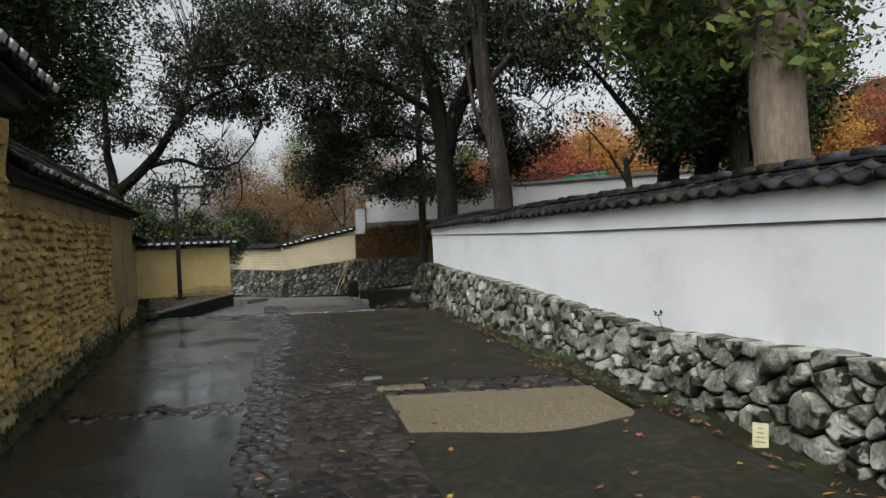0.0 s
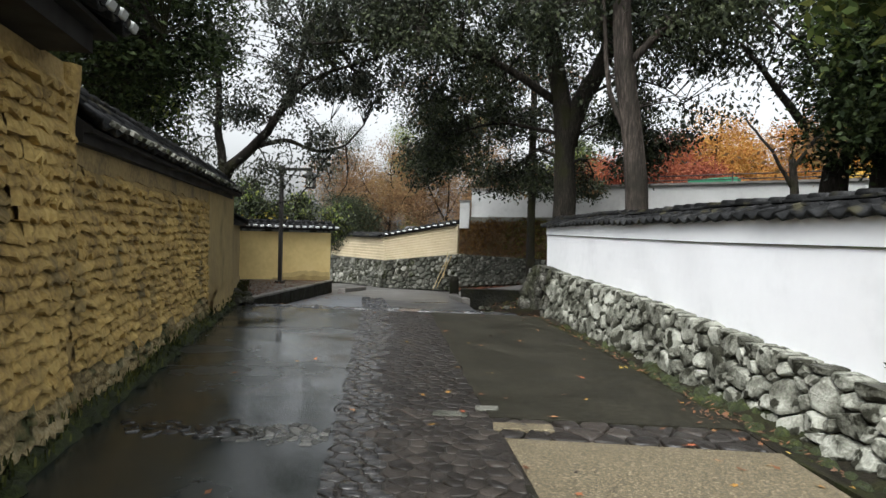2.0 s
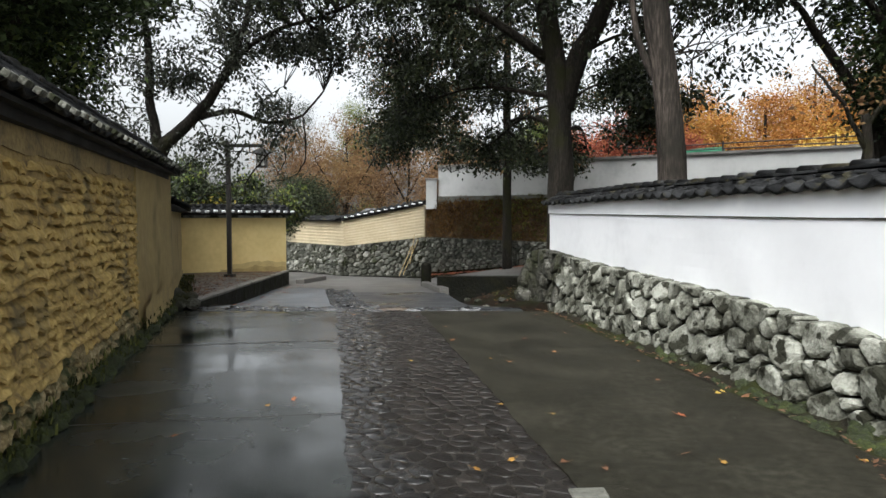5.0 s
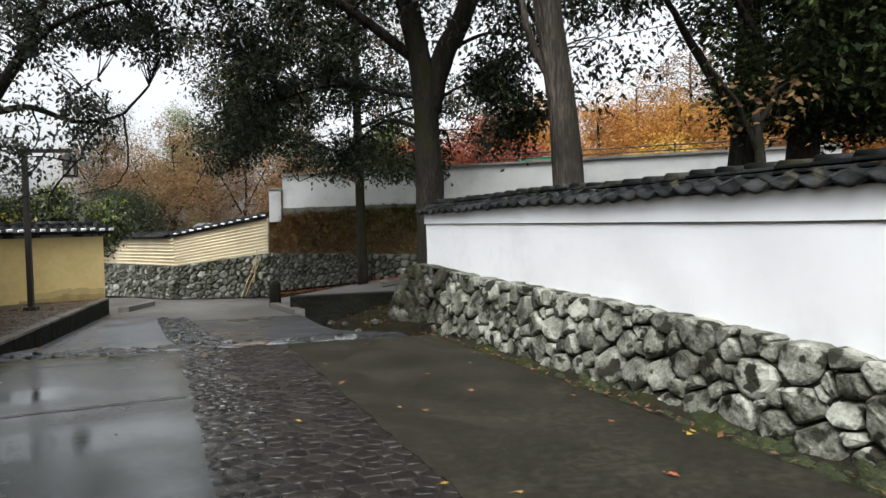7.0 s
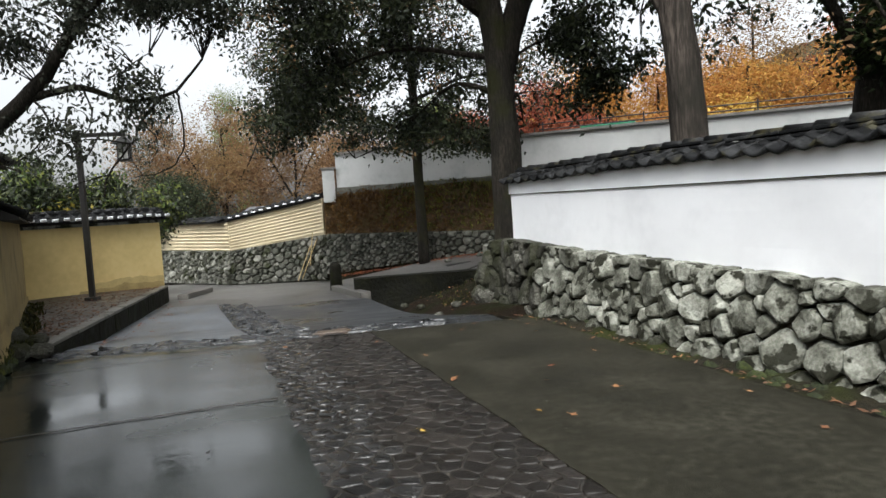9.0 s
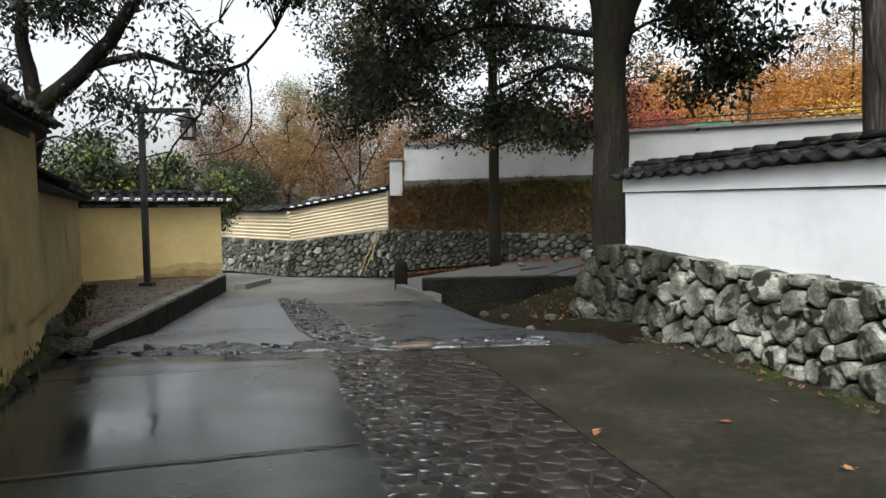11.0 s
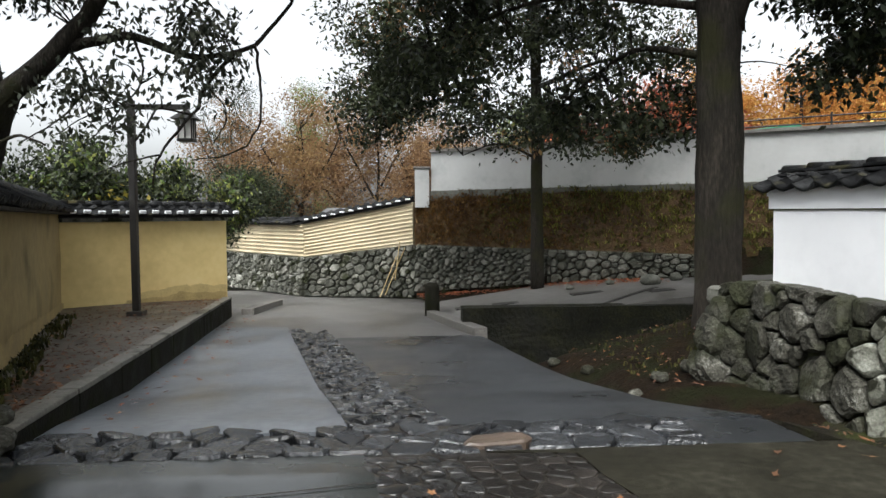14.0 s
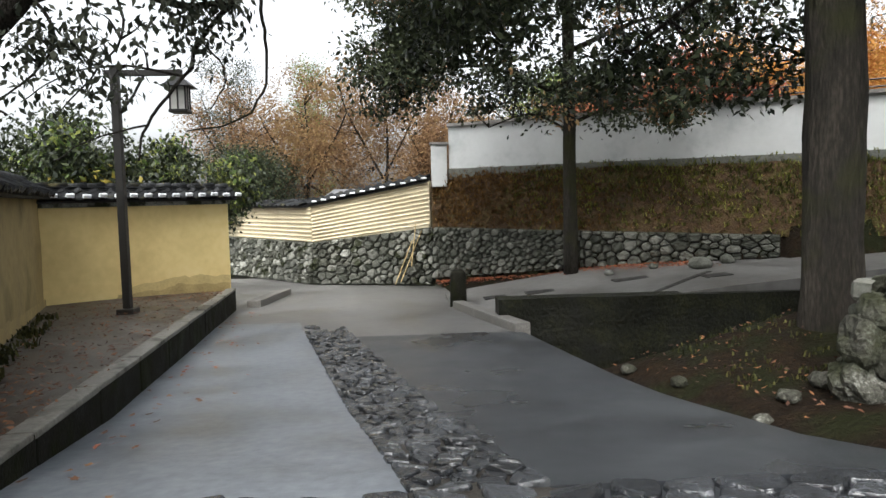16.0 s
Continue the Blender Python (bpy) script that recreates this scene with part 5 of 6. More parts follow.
# arching tree behind the ochre wall
tree("arching grey-leaved tree with dark limbs behind the ochre wall", [(-9.0, 19.7, 0.2), (-8.85, 19.6, 1.6), (-8.5, 19.4, 2.6), (-8.22, 19.3, 3.2)], 0.25, 0.19,
     [([(-8.25, 19.3, 3.1), (-7.33, 19.2, 3.88), (-6.7, 19.1, 4.65), (-6.2, 19.0, 5.6), (-5.8, 18.8, 6.6)], 0.17, 0.06), ([(-8.3, 19.3, 3.1), (-8.5, 19.3, 4.2), (-8.5, 19.3, 5.4), (-8.7, 19, 7.5)], 0.14, 0.06),
      ([(-7.45, 19.2, 3.75), (-6.9, 19.2, 3.9), (-6.45, 19.2, 3.95), (-5.9, 19.2, 3.75), (-5.5, 19.2, 3.68), (-4.85, 19.2, 3.85), (-4.3, 19.1, 4.4)], 0.085, 0.022), ([(-6.7, 19.1, 4.65), (-5.6, 18.6, 5.5), (-3.8, 18.0, 5.9), (-2.6, 17.6, 6.4)], 0.07, 0.02),
      ([(-4.85, 19.2, 3.85), (-4.76, 19.2, 3.3), (-4.82, 19.2, 2.7), (-5.15, 19.2, 2.38), (-5.7, 19.2, 2.28)], 0.024, 0.008), ([(-5.1, 19.2, 3.75), (-5.45, 19.2, 3.35), (-5.7, 19.2, 2.9), (-6.15, 19.2, 2.35), (-6.25, 19.2, 1.95)], 0.035, 0.012),
      ([(-5.5, 19.2, 3.3), (-5.2, 19.1, 2.9), (-5.4, 19.1, 2.5)], 0.014, 0.006), ([(-5.7, 19.2, 2.9), (-6.3, 19.1, 3.0), (-6.9, 19.0, 2.9), (-7.4, 19.0, 2.6)], 0.018, 0.006), ([(-6.45, 19.2, 3.95), (-6.3, 19.1, 3.4), (-6.6, 19.0, 2.9), (-7.0, 19.0, 2.5)], 0.02, 0.007),
      ([(-7.33, 19.2, 3.85), (-7.0, 19.0, 3.3), (-7.3, 18.9, 2.8), (-7.8, 18.9, 2.5)], 0.025, 0.008), ([(-5.9, 19.2, 3.75), (-5.7, 19.1, 4.2), (-5.2, 19.0, 4.5)], 0.02, 0.008), ([(-6.15, 19.2, 2.35), (-6.7, 19.1, 2.2), (-7.1, 19.0, 1.95)], 0.014, 0.006),
      ([(-8.5, 19.4, 2.7), (-9.4, 19.5, 3.4), (-10.4, 19.5, 4.4)], 0.08, 0.03), ([(-8.6, 19.4, 2.3), (-8.0, 19.1, 2.6), (-7.5, 18.9, 2.45)], 0.035, 0.012)],
     [(-6.6, 18.8, 6.3, 2.8, 2.2, 1.2, 270), (-9.8, 18.8, 5.6, 2.0, 1.8, 1.6, 140), (-4.0, 17.9, 6.7, 2.4, 2.0, 0.9, 280), (-6.4, 19.1, 4.7, 1.9, 0.8, 0.4, 46), (-10.3, 18.6, 4.2, 1.7, 1.5, 1.0, 70), (-8.0, 18.8, 5.2, 1.6, 1.2, 0.8, 36),
      (-6.9, 19.0, 3.2, 1.2, 0.5, 0.6, 34), (-5.5, 19.1, 3.5, 0.9, 0.4, 0.5, 22), (-4.2, 18.0, 8.4, 3.6, 2.6, 1.3, 330), (-9.3, 19.0, 3.6, 0.9, 0.8, 0.7, 25), (-5.5, 19.1, 4.1, 1.5, 0.5, 0.45, 26), (-4.3, 18.5, 5.2, 2.2, 1.1, 0.6, 150), (-7.6, 19.0, 4.5, 1.0, 0.6, 0.5, 16)], 22, 0.17, 0.12, "leaf_grey", seed=44, droop=1.1, gaps=0.24, scale_gap=1.0, sides=16)
# dense green tree over the ochre wall
tree("dense dark green tree rising behind the ochre wall", [(-7.4, 12.2, 0.2), (-7.3, 12.1, 2.5), (-7.2, 12, 5.5)], 0.25, 0.12,
     [([(-7.3, 12, 3), (-6.4, 11.4, 3.8), (-5.6, 11, 4.4)], 0.09, 0.03), ([(-7.3, 12, 3.4), (-8, 13, 4.6), (-8.4, 13.6, 5.4)], 0.08, 0.03)],
     [(-7.2, 11.6, 4.9, 2.2, 2.6, 2.0, 240), (-6.8, 9.6, 5.2, 1.8, 1.8, 1.7, 130), (-8.2, 14.0, 4.6, 1.6, 1.8, 1.6, 120), (-7.6, 13.5, 7.2, 3.2, 2.6, 1.6, 170), (-6.9, 10.6, 6.6, 2.2, 2.2, 1.2, 90)], 110, 0.24, 0.11, "leaf_deep", seed=45, gaps=0.0, extra=(("leaf_green", 0.07),))
# tree with pale trunk and broad leaves
tree("broad-leaved tree with a thick pale trunk behind the white wall", [(4.1, 7.05, 0.2), (4.05, 7.0, 2.0), (4.0, 7.0, 3.0), (4.1, 7.0, 4.0), (4.3, 7.1, 5.5)], 0.31, 0.23,
     [([(4.0, 7.0, 3.0), (3.7, 7.1, 3.6), (3.3, 7.2, 4.3)], 0.13, 0.05), ([(4.05, 7.0, 3.2), (4.6, 7.3, 4.0), (5.2, 7.6, 4.6)], 0.13, 0.05)],
     [(3.4, 7.3, 4.15, 1.2, 1.2, 0.75, 130), (4.2, 6.9, 3.3, 0.45, 0.4, 0.3, 14), (3.9, 7.0, 5.8, 1.6, 1.6, 1.0, 60)], 26, 0.2, 0.17, "leaf_green", bark="bark_light", seed=46, gaps=0.0)
# dark trunks further along
# blobs at z 9.6 stay out of view and only block sky light
for k, (x, y) in enumerate([(5.9, 14.9), (6.5, 14.2)]):
    tree("dark broadleaf tree with a thick forked trunk", [(x, y, 0.2), (x - 0.05, y, 2.0), (x + 0.1, y, 4), (x + 0.2, y, 8)], 0.34, 0.15,
         [([(x, y, 3), (x - 1.2, y - 0.3, 4.4), (x - 2, y - 0.6, 5.2)], 0.12, 0.03), ([(x, y, 3), (x + 1.2, y - 0.5, 4.4), (x + 2, y - 0.8, 5.0)], 0.12, 0.03)],
         [(x + 1.0, y - 0.4, 5.6, 2.0, 2.2, 2.3, 170), (x + 1.1 - k, y - 0.8, 3.6, 1.9, 1.4, 0.8, 90), (x + 0.8, y - 0.4, 9.6, 2.8, 2.8, 2.0, 130)], 100, 0.25, 0.12, "leaf_deep", seed=47 + k, gaps=0.1, extra=(("leaf_green", 0.06),))
# unseen upper crown at z 8.6 added to block sky light
tree("dark evergreen shrubby tree behind the white wall", [(5.4, 10.6, 0.2), (5.4, 10.6, 3), (5.5, 10.6, 6)], 0.2, 0.1, [([(5.4, 10.6, 3), (4.8, 10.4, 4)], 0.07, 0.03)],
     [(5.3, 10.6, 4.6, 1.35, 1.6, 2.0, 200), (5.3, 10.4, 8.6, 2.2, 2.4, 2.0, 50)], 100, 0.24, 0.12, "leaf_deep", seed=49, gaps=0.0, extra=(("leaf_green", 0.12),))
tree("small maple with thin orange foliage", [(4.1, 12.2, 0.3), (4.1, 12.2, 2.2), (4.05, 12.2, 2.8)], 0.09, 0.05, [([(4.1, 12.2, 2.3), (3.7, 12.1, 2.9), (3.3, 12.1, 3.4)], 0.04, 0.015), ([(4.05, 12.2, 2.6), (4.4, 12.2, 3.1), (4.9, 12.3, 3.4)], 0.04, 0.015)],
     [(3.9, 12.2, 3.0, 1.0, 0.7, 0.4, 12)], 14, 0.2, 0.10, "leaf_brown", seed=51, sides=7)
# shrubs over the cross wall
for k, (x, y, z, r, mat, count) in enumerate([(-8.9, 24.4, 2.3, 0.95, "leaf_dark", 60), (-11.0, 27.0, 2.4, 1.8, "leaf_dark", 110), (-13.5, 26.0, 2.2, 1.9, "leaf_dark", 110), (-8.4, 28.5, 1.9, 1.6, "leaf_dark", 90)]):
    tree("leafy evergreen shrub leaning over the wall", [(x, y + 0.3, -0.6), (x, y + 0.2, 1.0), (x, y + 0.1, z)], 0.08, 0.04, [([(x, y + 0.1, z - 0.4), (x + 0.4, y - 0.1, z + 0.2)], 0.03, 0.015)],
         [(x, y, z, r, r * 0.8, r * 0.8, count)], 50, 0.2, 0.15, mat, seed=60 + k, name="shrub", sides=7, droop=1.0, gaps=0.05, extra=(("leaf_green", 0.26), ("leaf_gold", 0.10 if k == 0 else 0.0)))
# brown autumn trees beyond the far wall
for k, (x, y, h, w, mat) in enumerate([(-7.0, 37.5, 6.4, 2.4, "leaf_brown"), (-4.0, 39.0, 7.6, 2.4, "leaf_brown"), (-1.4, 37.0, 5.2, 2.2, "leaf_brown"), (-10.5, 42.0, 7.0, 2.6, "leaf_brown"), (-2.0, 44.0, 8.6, 2.2, "leaf_brown"), (-6.5, 47, 7.5, 2.8, "leaf_brown"), (1.8, 40, 5.5, 2.2, "leaf_brown"),
                                     (-9.0, 36.0, 3.4, 1.8, "leaf_dark"), (-13.0, 50, 10.0, 2.0, "leaf_dark"), (-8.3, 52, 10.5, 1.6, "leaf_green")]):
    tree("russet autumn tree beyond the far wall" if mat == "leaf_brown" else "distant dark green tree behind the walls", [(x, y, -1.6), (x, y, 0.8), (x + 0.2, y, h * 0.45), (x + 0.1, y, h * 0.8)], 0.13, 0.025,
         [([(x, y, h * 0.3), (x + w * 0.5, y, h * 0.6), (x + w * 0.7, y, h * 0.75)], 0.06, 0.02), ([(x, y, h * 0.3), (x - w * 0.5, y, h * 0.6), (x - w * 0.7, y, h * 0.75)], 0.06, 0.02)],
         [(x, y, h * 0.58, w, w * 0.8, h * 0.46, 260)], 75, 0.3, 0.105, mat, seed=80 + k, sides=7, gaps=-0.04, twig=0.014, droop=0.6, scale_gap=0.7)
# orange hillside trees beyond the upper wall
hill = [(7.5, 36, 6.6, 2.6, "leaf_red"), (10.5, 38, 7.6, 3.0, "leaf_orange"), (14.0, 37, 7.6, 3.0, "leaf_orange"), (17.5, 35, 7.4, 3.0, "leaf_orange"), (21.0, 33, 7.8, 3.2, "leaf_orange"), (5.0, 39, 6.0, 2.2, "leaf_red"),
        (12.5, 44, 9.6, 3.5, "leaf_orange"), (19, 42, 10, 3.8, "leaf_orange"), (25, 36, 9.5, 3.8, "leaf_red"), (16, 34, 5.2, 1.8, "leaf_yellow"), (9.0, 33.5, 4.8, 1.5, "leaf_red"), (29, 34, 9, 3.6, "leaf_orange"), (24, 44, 13, 4.4, "leaf_brown"), (3.4, 41, 7.0, 2.0, "leaf_green")]
for k, (x, y, h, w, mat) in enumerate(hill):
    tree("bright orange and red autumn tree on the slope", [(x, y, -0.2), (x, y, 1.5), (x, y, h * 0.6), (x, y, h * 0.95)], 0.22, 0.05,
         [([(x, y, h * 0.4), (x + w * 0.6, y, h * 0.7)], 0.06, 0.02), ([(x, y, h * 0.4), (x - w * 0.6, y, h * 0.7)], 0.06, 0.02)],
         [(x, y, h * 0.6, w, w * 0.8, h * 0.42, 220)], 100, 0.36, 0.16, mat, seed=120 + k, sides=7, gaps=-0.1, twig=0.02)

# low far roof between the autumn trees
house = empty_thing("house", (-4.6, 36, -1), "low grey-roofed house half hidden by trees", "house")
part("wall", mesh_from("wall", *box_data(-6.2, 35.2, -1.3, -4.5, 38.2, 1.3), M["wood_dark"]), house)
rv = [(-6.4, 34.9, 1.3), (-4.3, 34.9, 1.3), (-4.3, 38.5, 1.3), (-6.4, 38.5, 1.3), (-5.8, 36.7, 1.85), (-4.9, 36.7, 1.85)]
part("roof", mesh_from("roof", rv, [(0, 1, 5, 4), (1, 2, 5), (2, 3, 4, 5), (3, 0, 4), (0, 3, 2, 1)], M["roof_far"]), house)

# ---------------- paving stones ----------------
cob_owner = bpy.data.objects["joint_bed"]


def cobble_zone(y0, y1, size, seed, keep, xa, xb, name="cobble", lift=0.0, bulge=0.014, mat=M["cobble"], gap=0.009, aspect=1.25, owner=None, tilt=0.05, flat=0.86, crag=0.2, smooth=True, ragged=0.0, fade=0.0):
    rnd = random.Random(seed)
    W = max(xb(y) - xa(y) for y in (y0, y1))

    def place(u, v, w):
        y = y0 + v
        x = xa(y) + (xb(y) - xa(y)) * u / W
        return (x, y, road_z(y) + w + lift)

    cells = voronoi_cells(W, y1 - y0, size, rnd, aspect, 0.36)
    if fade:
        cells = [c for c in cells if c[0][1] < fade + 1.3 * noise.noise((c[0][0] * 2.5, c[0][1] * 1.5, seed))]
    if ragged:
        mid = (y1 - y0) / 2
        cells = [c for c in cells if abs(c[0][1] - mid + 0.12 * noise.noise((c[0][0] * 2.2, seed, 0))) < mid - ragged + 0.9 * ragged * noise.noise((c[0][0] * 5, c[0][1] * 5, seed))]
    stone_panel(owner or cob_owner, cells, place, rnd, mat, name, keep, gap=gap, bulge=bulge, depth=0.035, flat=flat, rough=tilt, smooth=smooth, crag=crag)


def film(u, v):
    """Water stands on the side of the cobbles next to the concrete."""
    return M["cobble_film" if u < 0.42 + 0.12 * noise.noise((v * 0.8, 2, 0)) + 0.25 * noise.noise((u * 4, v * 4, 0)) + 0.03 * max(0, v - 6) else "cobble"]


cobble_zone(1.5, 13.95, 0.12, 71, lambda u, v: 2.6 < v < 5.4, cob_left, cob_right, lift=-0.010, bulge=0.008, gap=0.007, mat=film, flat=0.86, tilt=0.035, crag=0.22, smooth=True)
cobble_zone(14.72, 22.8, 0.125, 72, lambda u, v: v < 4, cob_left, cob_right, lift=-0.008, bulge=0.028, gap=0.013, mat=M["cobble_wet"], flat=0.88, tilt=0.17, aspect=1.5, crag=0.18, smooth=False, fade=7.2)
cobble_zone(13.98, 14.72, 0.18, 73, lambda u, v: True, lambda y: -5.45, lambda y: -0.75, "crossing_stone", -0.012, 0.030, gap=0.012, mat=M["cobble_wet"], owner=bpy.data.objects["crossing_bed"], aspect=1.7, tilt=0.15, flat=0.88, crag=0.16, smooth=False)
cobble_zone(6.22, 6.74, 0.15, 74, lambda u, v: True, lambda y: cob_right(y), lambda y: 1.6, "band_stone", -0.016, 0.02, owner=bpy.data.objects["band_bed"], aspect=1.6, crag=0.3)
cobble_zone(5.70, 6.26, 0.075, 75, lambda u, v: True, lambda y: -3.1 + 0.1 * math.sin(9 * y), lambda y: -2.25 + 0.12 * math.sin(14 * y), "patch_stone", -0.006, 0.014, owner=bpy.data.objects["pavement_left"], aspect=1.9, gap=0.006, mat=M["cobble_film"], crag=0.4, tilt=0.1, ragged=0.10)
cobble_zone(5.68, 6.32, 0.08, 76, lambda u, v: True, lambda y: -2.25 + 0.12 * math.sin(14 * y), lambda y: cob_left(y) + 0.02, "patch_stone", -0.008, 0.015, owner=bpy.data.objects["pavement_left"], aspect=1.6, gap=0.006, mat=M["patch_pale"], crag=0.4, tilt=0.1, ragged=0.13)

# ---------------- small things ----------------
flag_poly = [(-0.27, -0.08), (-0.12, -0.12), (0.16, -0.11), (0.27, -0.03), (0.22, 0.09), (0.02, 0.12), (-0.2, 0.09)]
slab = new("flagstone", mesh_from("flagstone", *stone_data(flag_poly, lambda u, v, w: (u, v, w), random.Random(3), gap=0.004, bulge=0.03, depth=0.05, flat=0.8, rough=0.08, crag=0.2), M["slab_warm"]))
slab.matrix_basis = pose(-2.22, 14.2, road_z(14.2) + 0.012, 0, 0, 6)
tagged(slab, "pinkish brown flagstone set among the crossing stones", "paving stone")
for k, (x, y, w, d) in enumerate([(-0.45, 7.0, 0.2, 0.13), (-0.15, 6.5, 0.46, 0.18), (-0.75, 6.78, 0.28, 0.14)]):
    ob = new("paving_slab", bevel_box("paving_slab", (w, d, 0.035), M["gravel_conc" if k == 1 else "stone_moss"], 0.012, 0.006, k))
    ob.matrix_basis = pose(x, y, road_z(y) - 0.024, 0, 0, 4)
    tagged(ob, "pale worn slab set at the edge of the cobbles", "paving stone")


def flat_leaf_mesh(name, size, mat, seed, points=8):
    """One fallen leaf: a curled, lobed blade with a stalk."""
    rnd = random.Random(seed)
    v, f = [(0, 0, 0.006)], []
    for k in range(points * 2):
        t = 2 * math.pi * k / (points * 2)
        r = size * (1.0 if k % 2 == 0 else 0.55) * rnd.uniform(0.8, 1.1)
        v.append((r * math.cos(t) * 0.75, r * math.sin(t), 0.004 + 0.25 * size * rnd.random() * (0.6 + 0.4 * math.cos(t))))
    n = points * 2
    for k in range(n):
        f.append((0, 1 + k, 1 + (k + 1) % n))
    o = len(v)
    v += [(0, -size * 0.8, 0.004), (0.003, -size * 1.5, 0.008), (-0.003, -size * 1.5, 0.008)]
    f.append((o, o + 1, o + 2))
    return mesh_from(name, v, f, mat)


M["leaf_fallen"] = material("damp yellow fallen leaf", [(0.24, 0.12, 0.02), (0.36, 0.20, 0.035), (0.44, 0.30, 0.06)], 3, 3, (0.5, 0.7), 0, per_object=0.5)
rl = random.Random(5)
leaf_kinds = [flat_leaf_mesh("fallen_leaf", rl.uniform(0.022, 0.042), M[m], 200 + k, p) for k, (m, p) in enumerate([("leaf_fallen", 5), ("litter", 4), ("litter", 5), ("litter", 3), ("leaf_fallen", 3), ("litter_red", 5)])]


def surface_z(x, y):
    if y > 14.4 and x < kerb_x(y):
        return deck_z(y) + 0.0
    if y > 22 and x > -2.2:
        return side_z(x) + 0.008
    return road_z(y) + 0.014


spots = []
for _ in range(34):
    y = rl.uniform(3.2, 14)
    spots.append((asphalt_right(y) - abs(rl.gauss(0, 0.45)), y))
for _ in range(26):
    y = rl.uniform(3.2, 7.5)
    spots.append((rl.uniform(-1.0, 1.7), y))
for _ in range(26):
    y = rl.uniform(4.0, 13.5)
    spots.append((rl.uniform(left_foot(y) + 0.3, 0.3), y))
for _ in range(75):
    y = rl.uniform(14.8, 24.5)
    spots.append((kerb_x(y) + abs(rl.gauss(0, 0.35)) + 0.06, y))
for k, (x, y) in enumerate(spots):
    ob = new("fallen_leaf", leaf_kinds[rl.randrange(6) if x > -4 else rl.choice((2, 3, 5))])
    ob.matrix_basis = pose(x, y, surface_z(x, y), rl.uniform(-12, 12), rl.uniform(-12, 12), rl.uniform(0, 360))
    tagged(ob, "curled yellow or brown leaf fallen on wet paving", "leaf", "fallen leaves on the lane")


def litter_sheet(name, spots, size, mat, label, seed):
    """Leaf litter nobody could count: small bent blades lying on a surface."""
    g = random.Random(seed)
    v, f = [], []
    for (x, y, z) in spots:
        a, s = g.uniform(0, 6.28), size * g.uniform(0.6, 1.3)
        c, d = math.cos(a) * s, math.sin(a) * s
        o = len(v)
        v += [(x - c, y - d, z + 0.004), (x + d * 0.45, y - c * 0.45, z + g.uniform(0.003, 0.02)), (x + c, y + d, z + g.uniform(0.004, 0.03)), (x - d * 0.45, y + c * 0.45, z + g.uniform(0.003, 0.02))]
        f.append((o, o + 1, o + 2, o + 3))
    return thing(name, v, f, M[mat], label, "leaf litter", kind="stuff")


g = random.Random(9)
sp = []
for _ in range(1500):
    x = g.uniform(-2.4, 3.2)
    y = bank_low(x) - 0.12 - abs(g.gauss(0, 0.4))
    sp.append((x, y, side_z(x) + 0.012 if y < 26.4 else side_z(x) - 0.08))
litter_sheet("leaf_litter", sp, 0.05, "litter_red", "drift of red-brown leaves along the bank wall's foot", 1)
sp = []
for _ in range(1300):
    y = g.uniform(14.6, 24.6)
    lo = float(np.interp(y, [14.5, 22.6, 25.1], [-5.95, -9.2, -6.9])) + 0.15
    hi = kerb_x(y) - 0.1
    if hi > lo:
        x = lo + (hi - lo) * g.random()
        sp.append((x, y, deck_z(y) + 0.002))
litter_sheet("leaf_litter", sp, 0.032, "litter", "brown leaves scattered on the raised pavement", 2)
sp = []
for _ in range(280):
    y = g.uniform(15.4, 21.5)
    x = asphalt_right(y) + 0.2 + abs(g.gauss(0, 1.2))
    sp.append((x, y, ground_z(x, y) + 0.03))
litter_sheet("leaf_litter", sp, 0.028, "litter_rust", "brown leaves on the soil of the ditch", 3)
sp = []
for _ in range(190):
    y = g.uniform(3, 15)
    x = asphalt_right(y) + 0.02 + abs(g.gauss(0, 0.12))
    sp.append((x, y, road_z(y) + 0.012 - 0.2 * max(0, x - asphalt_right(y))))
litter_sheet("leaf_litter", sp, 0.03, "litter", "brown leaves caught along the mossy verge", 4)


sp = []
for _ in range(60):
    y = 7.2 + g.gauss(0, 0.22)
    x = asphalt_right(y) - 0.05 + g.gauss(0, 0.13)
    sp.append((x, y, road_z(y) + 0.012 - 0.2 * max(0, x - asphalt_right(y))))
litter_sheet("leaf_litter", sp, 0.026, "litter", "small drift of orange-brown leaves against the verge", 7)


M["leaf_rotten"] = material("blackened wet leaf", [(0.006, 0.005, 0.004), (0.012, 0.009, 0.007), (0.03, 0.02, 0.014)], 3, 3, (0.3, 0.6), 0, per_object=0.4)
rot = [flat_leaf_mesh("fallen_leaf", rl.uniform(0.014, 0.026), M["leaf_rotten"], 260 + k, 3 + k) for k in range(3)]
for k in range(46):
    y = rl.uniform(3.0, 13.6)
    x = rl.uniform(left_foot(y) + 0.25, asphalt_right(y) - 0.1)
    ob = new("fallen_leaf", rot[k % 3])
    ob.matrix_basis = pose(x, y, surface_z(x, y), rl.uniform(-12, 12), rl.uniform(-12, 12), rl.uniform(0, 360))
    tagged(ob, "small blackened leaf stuck on wet paving", "leaf", "fallen leaves on the lane")


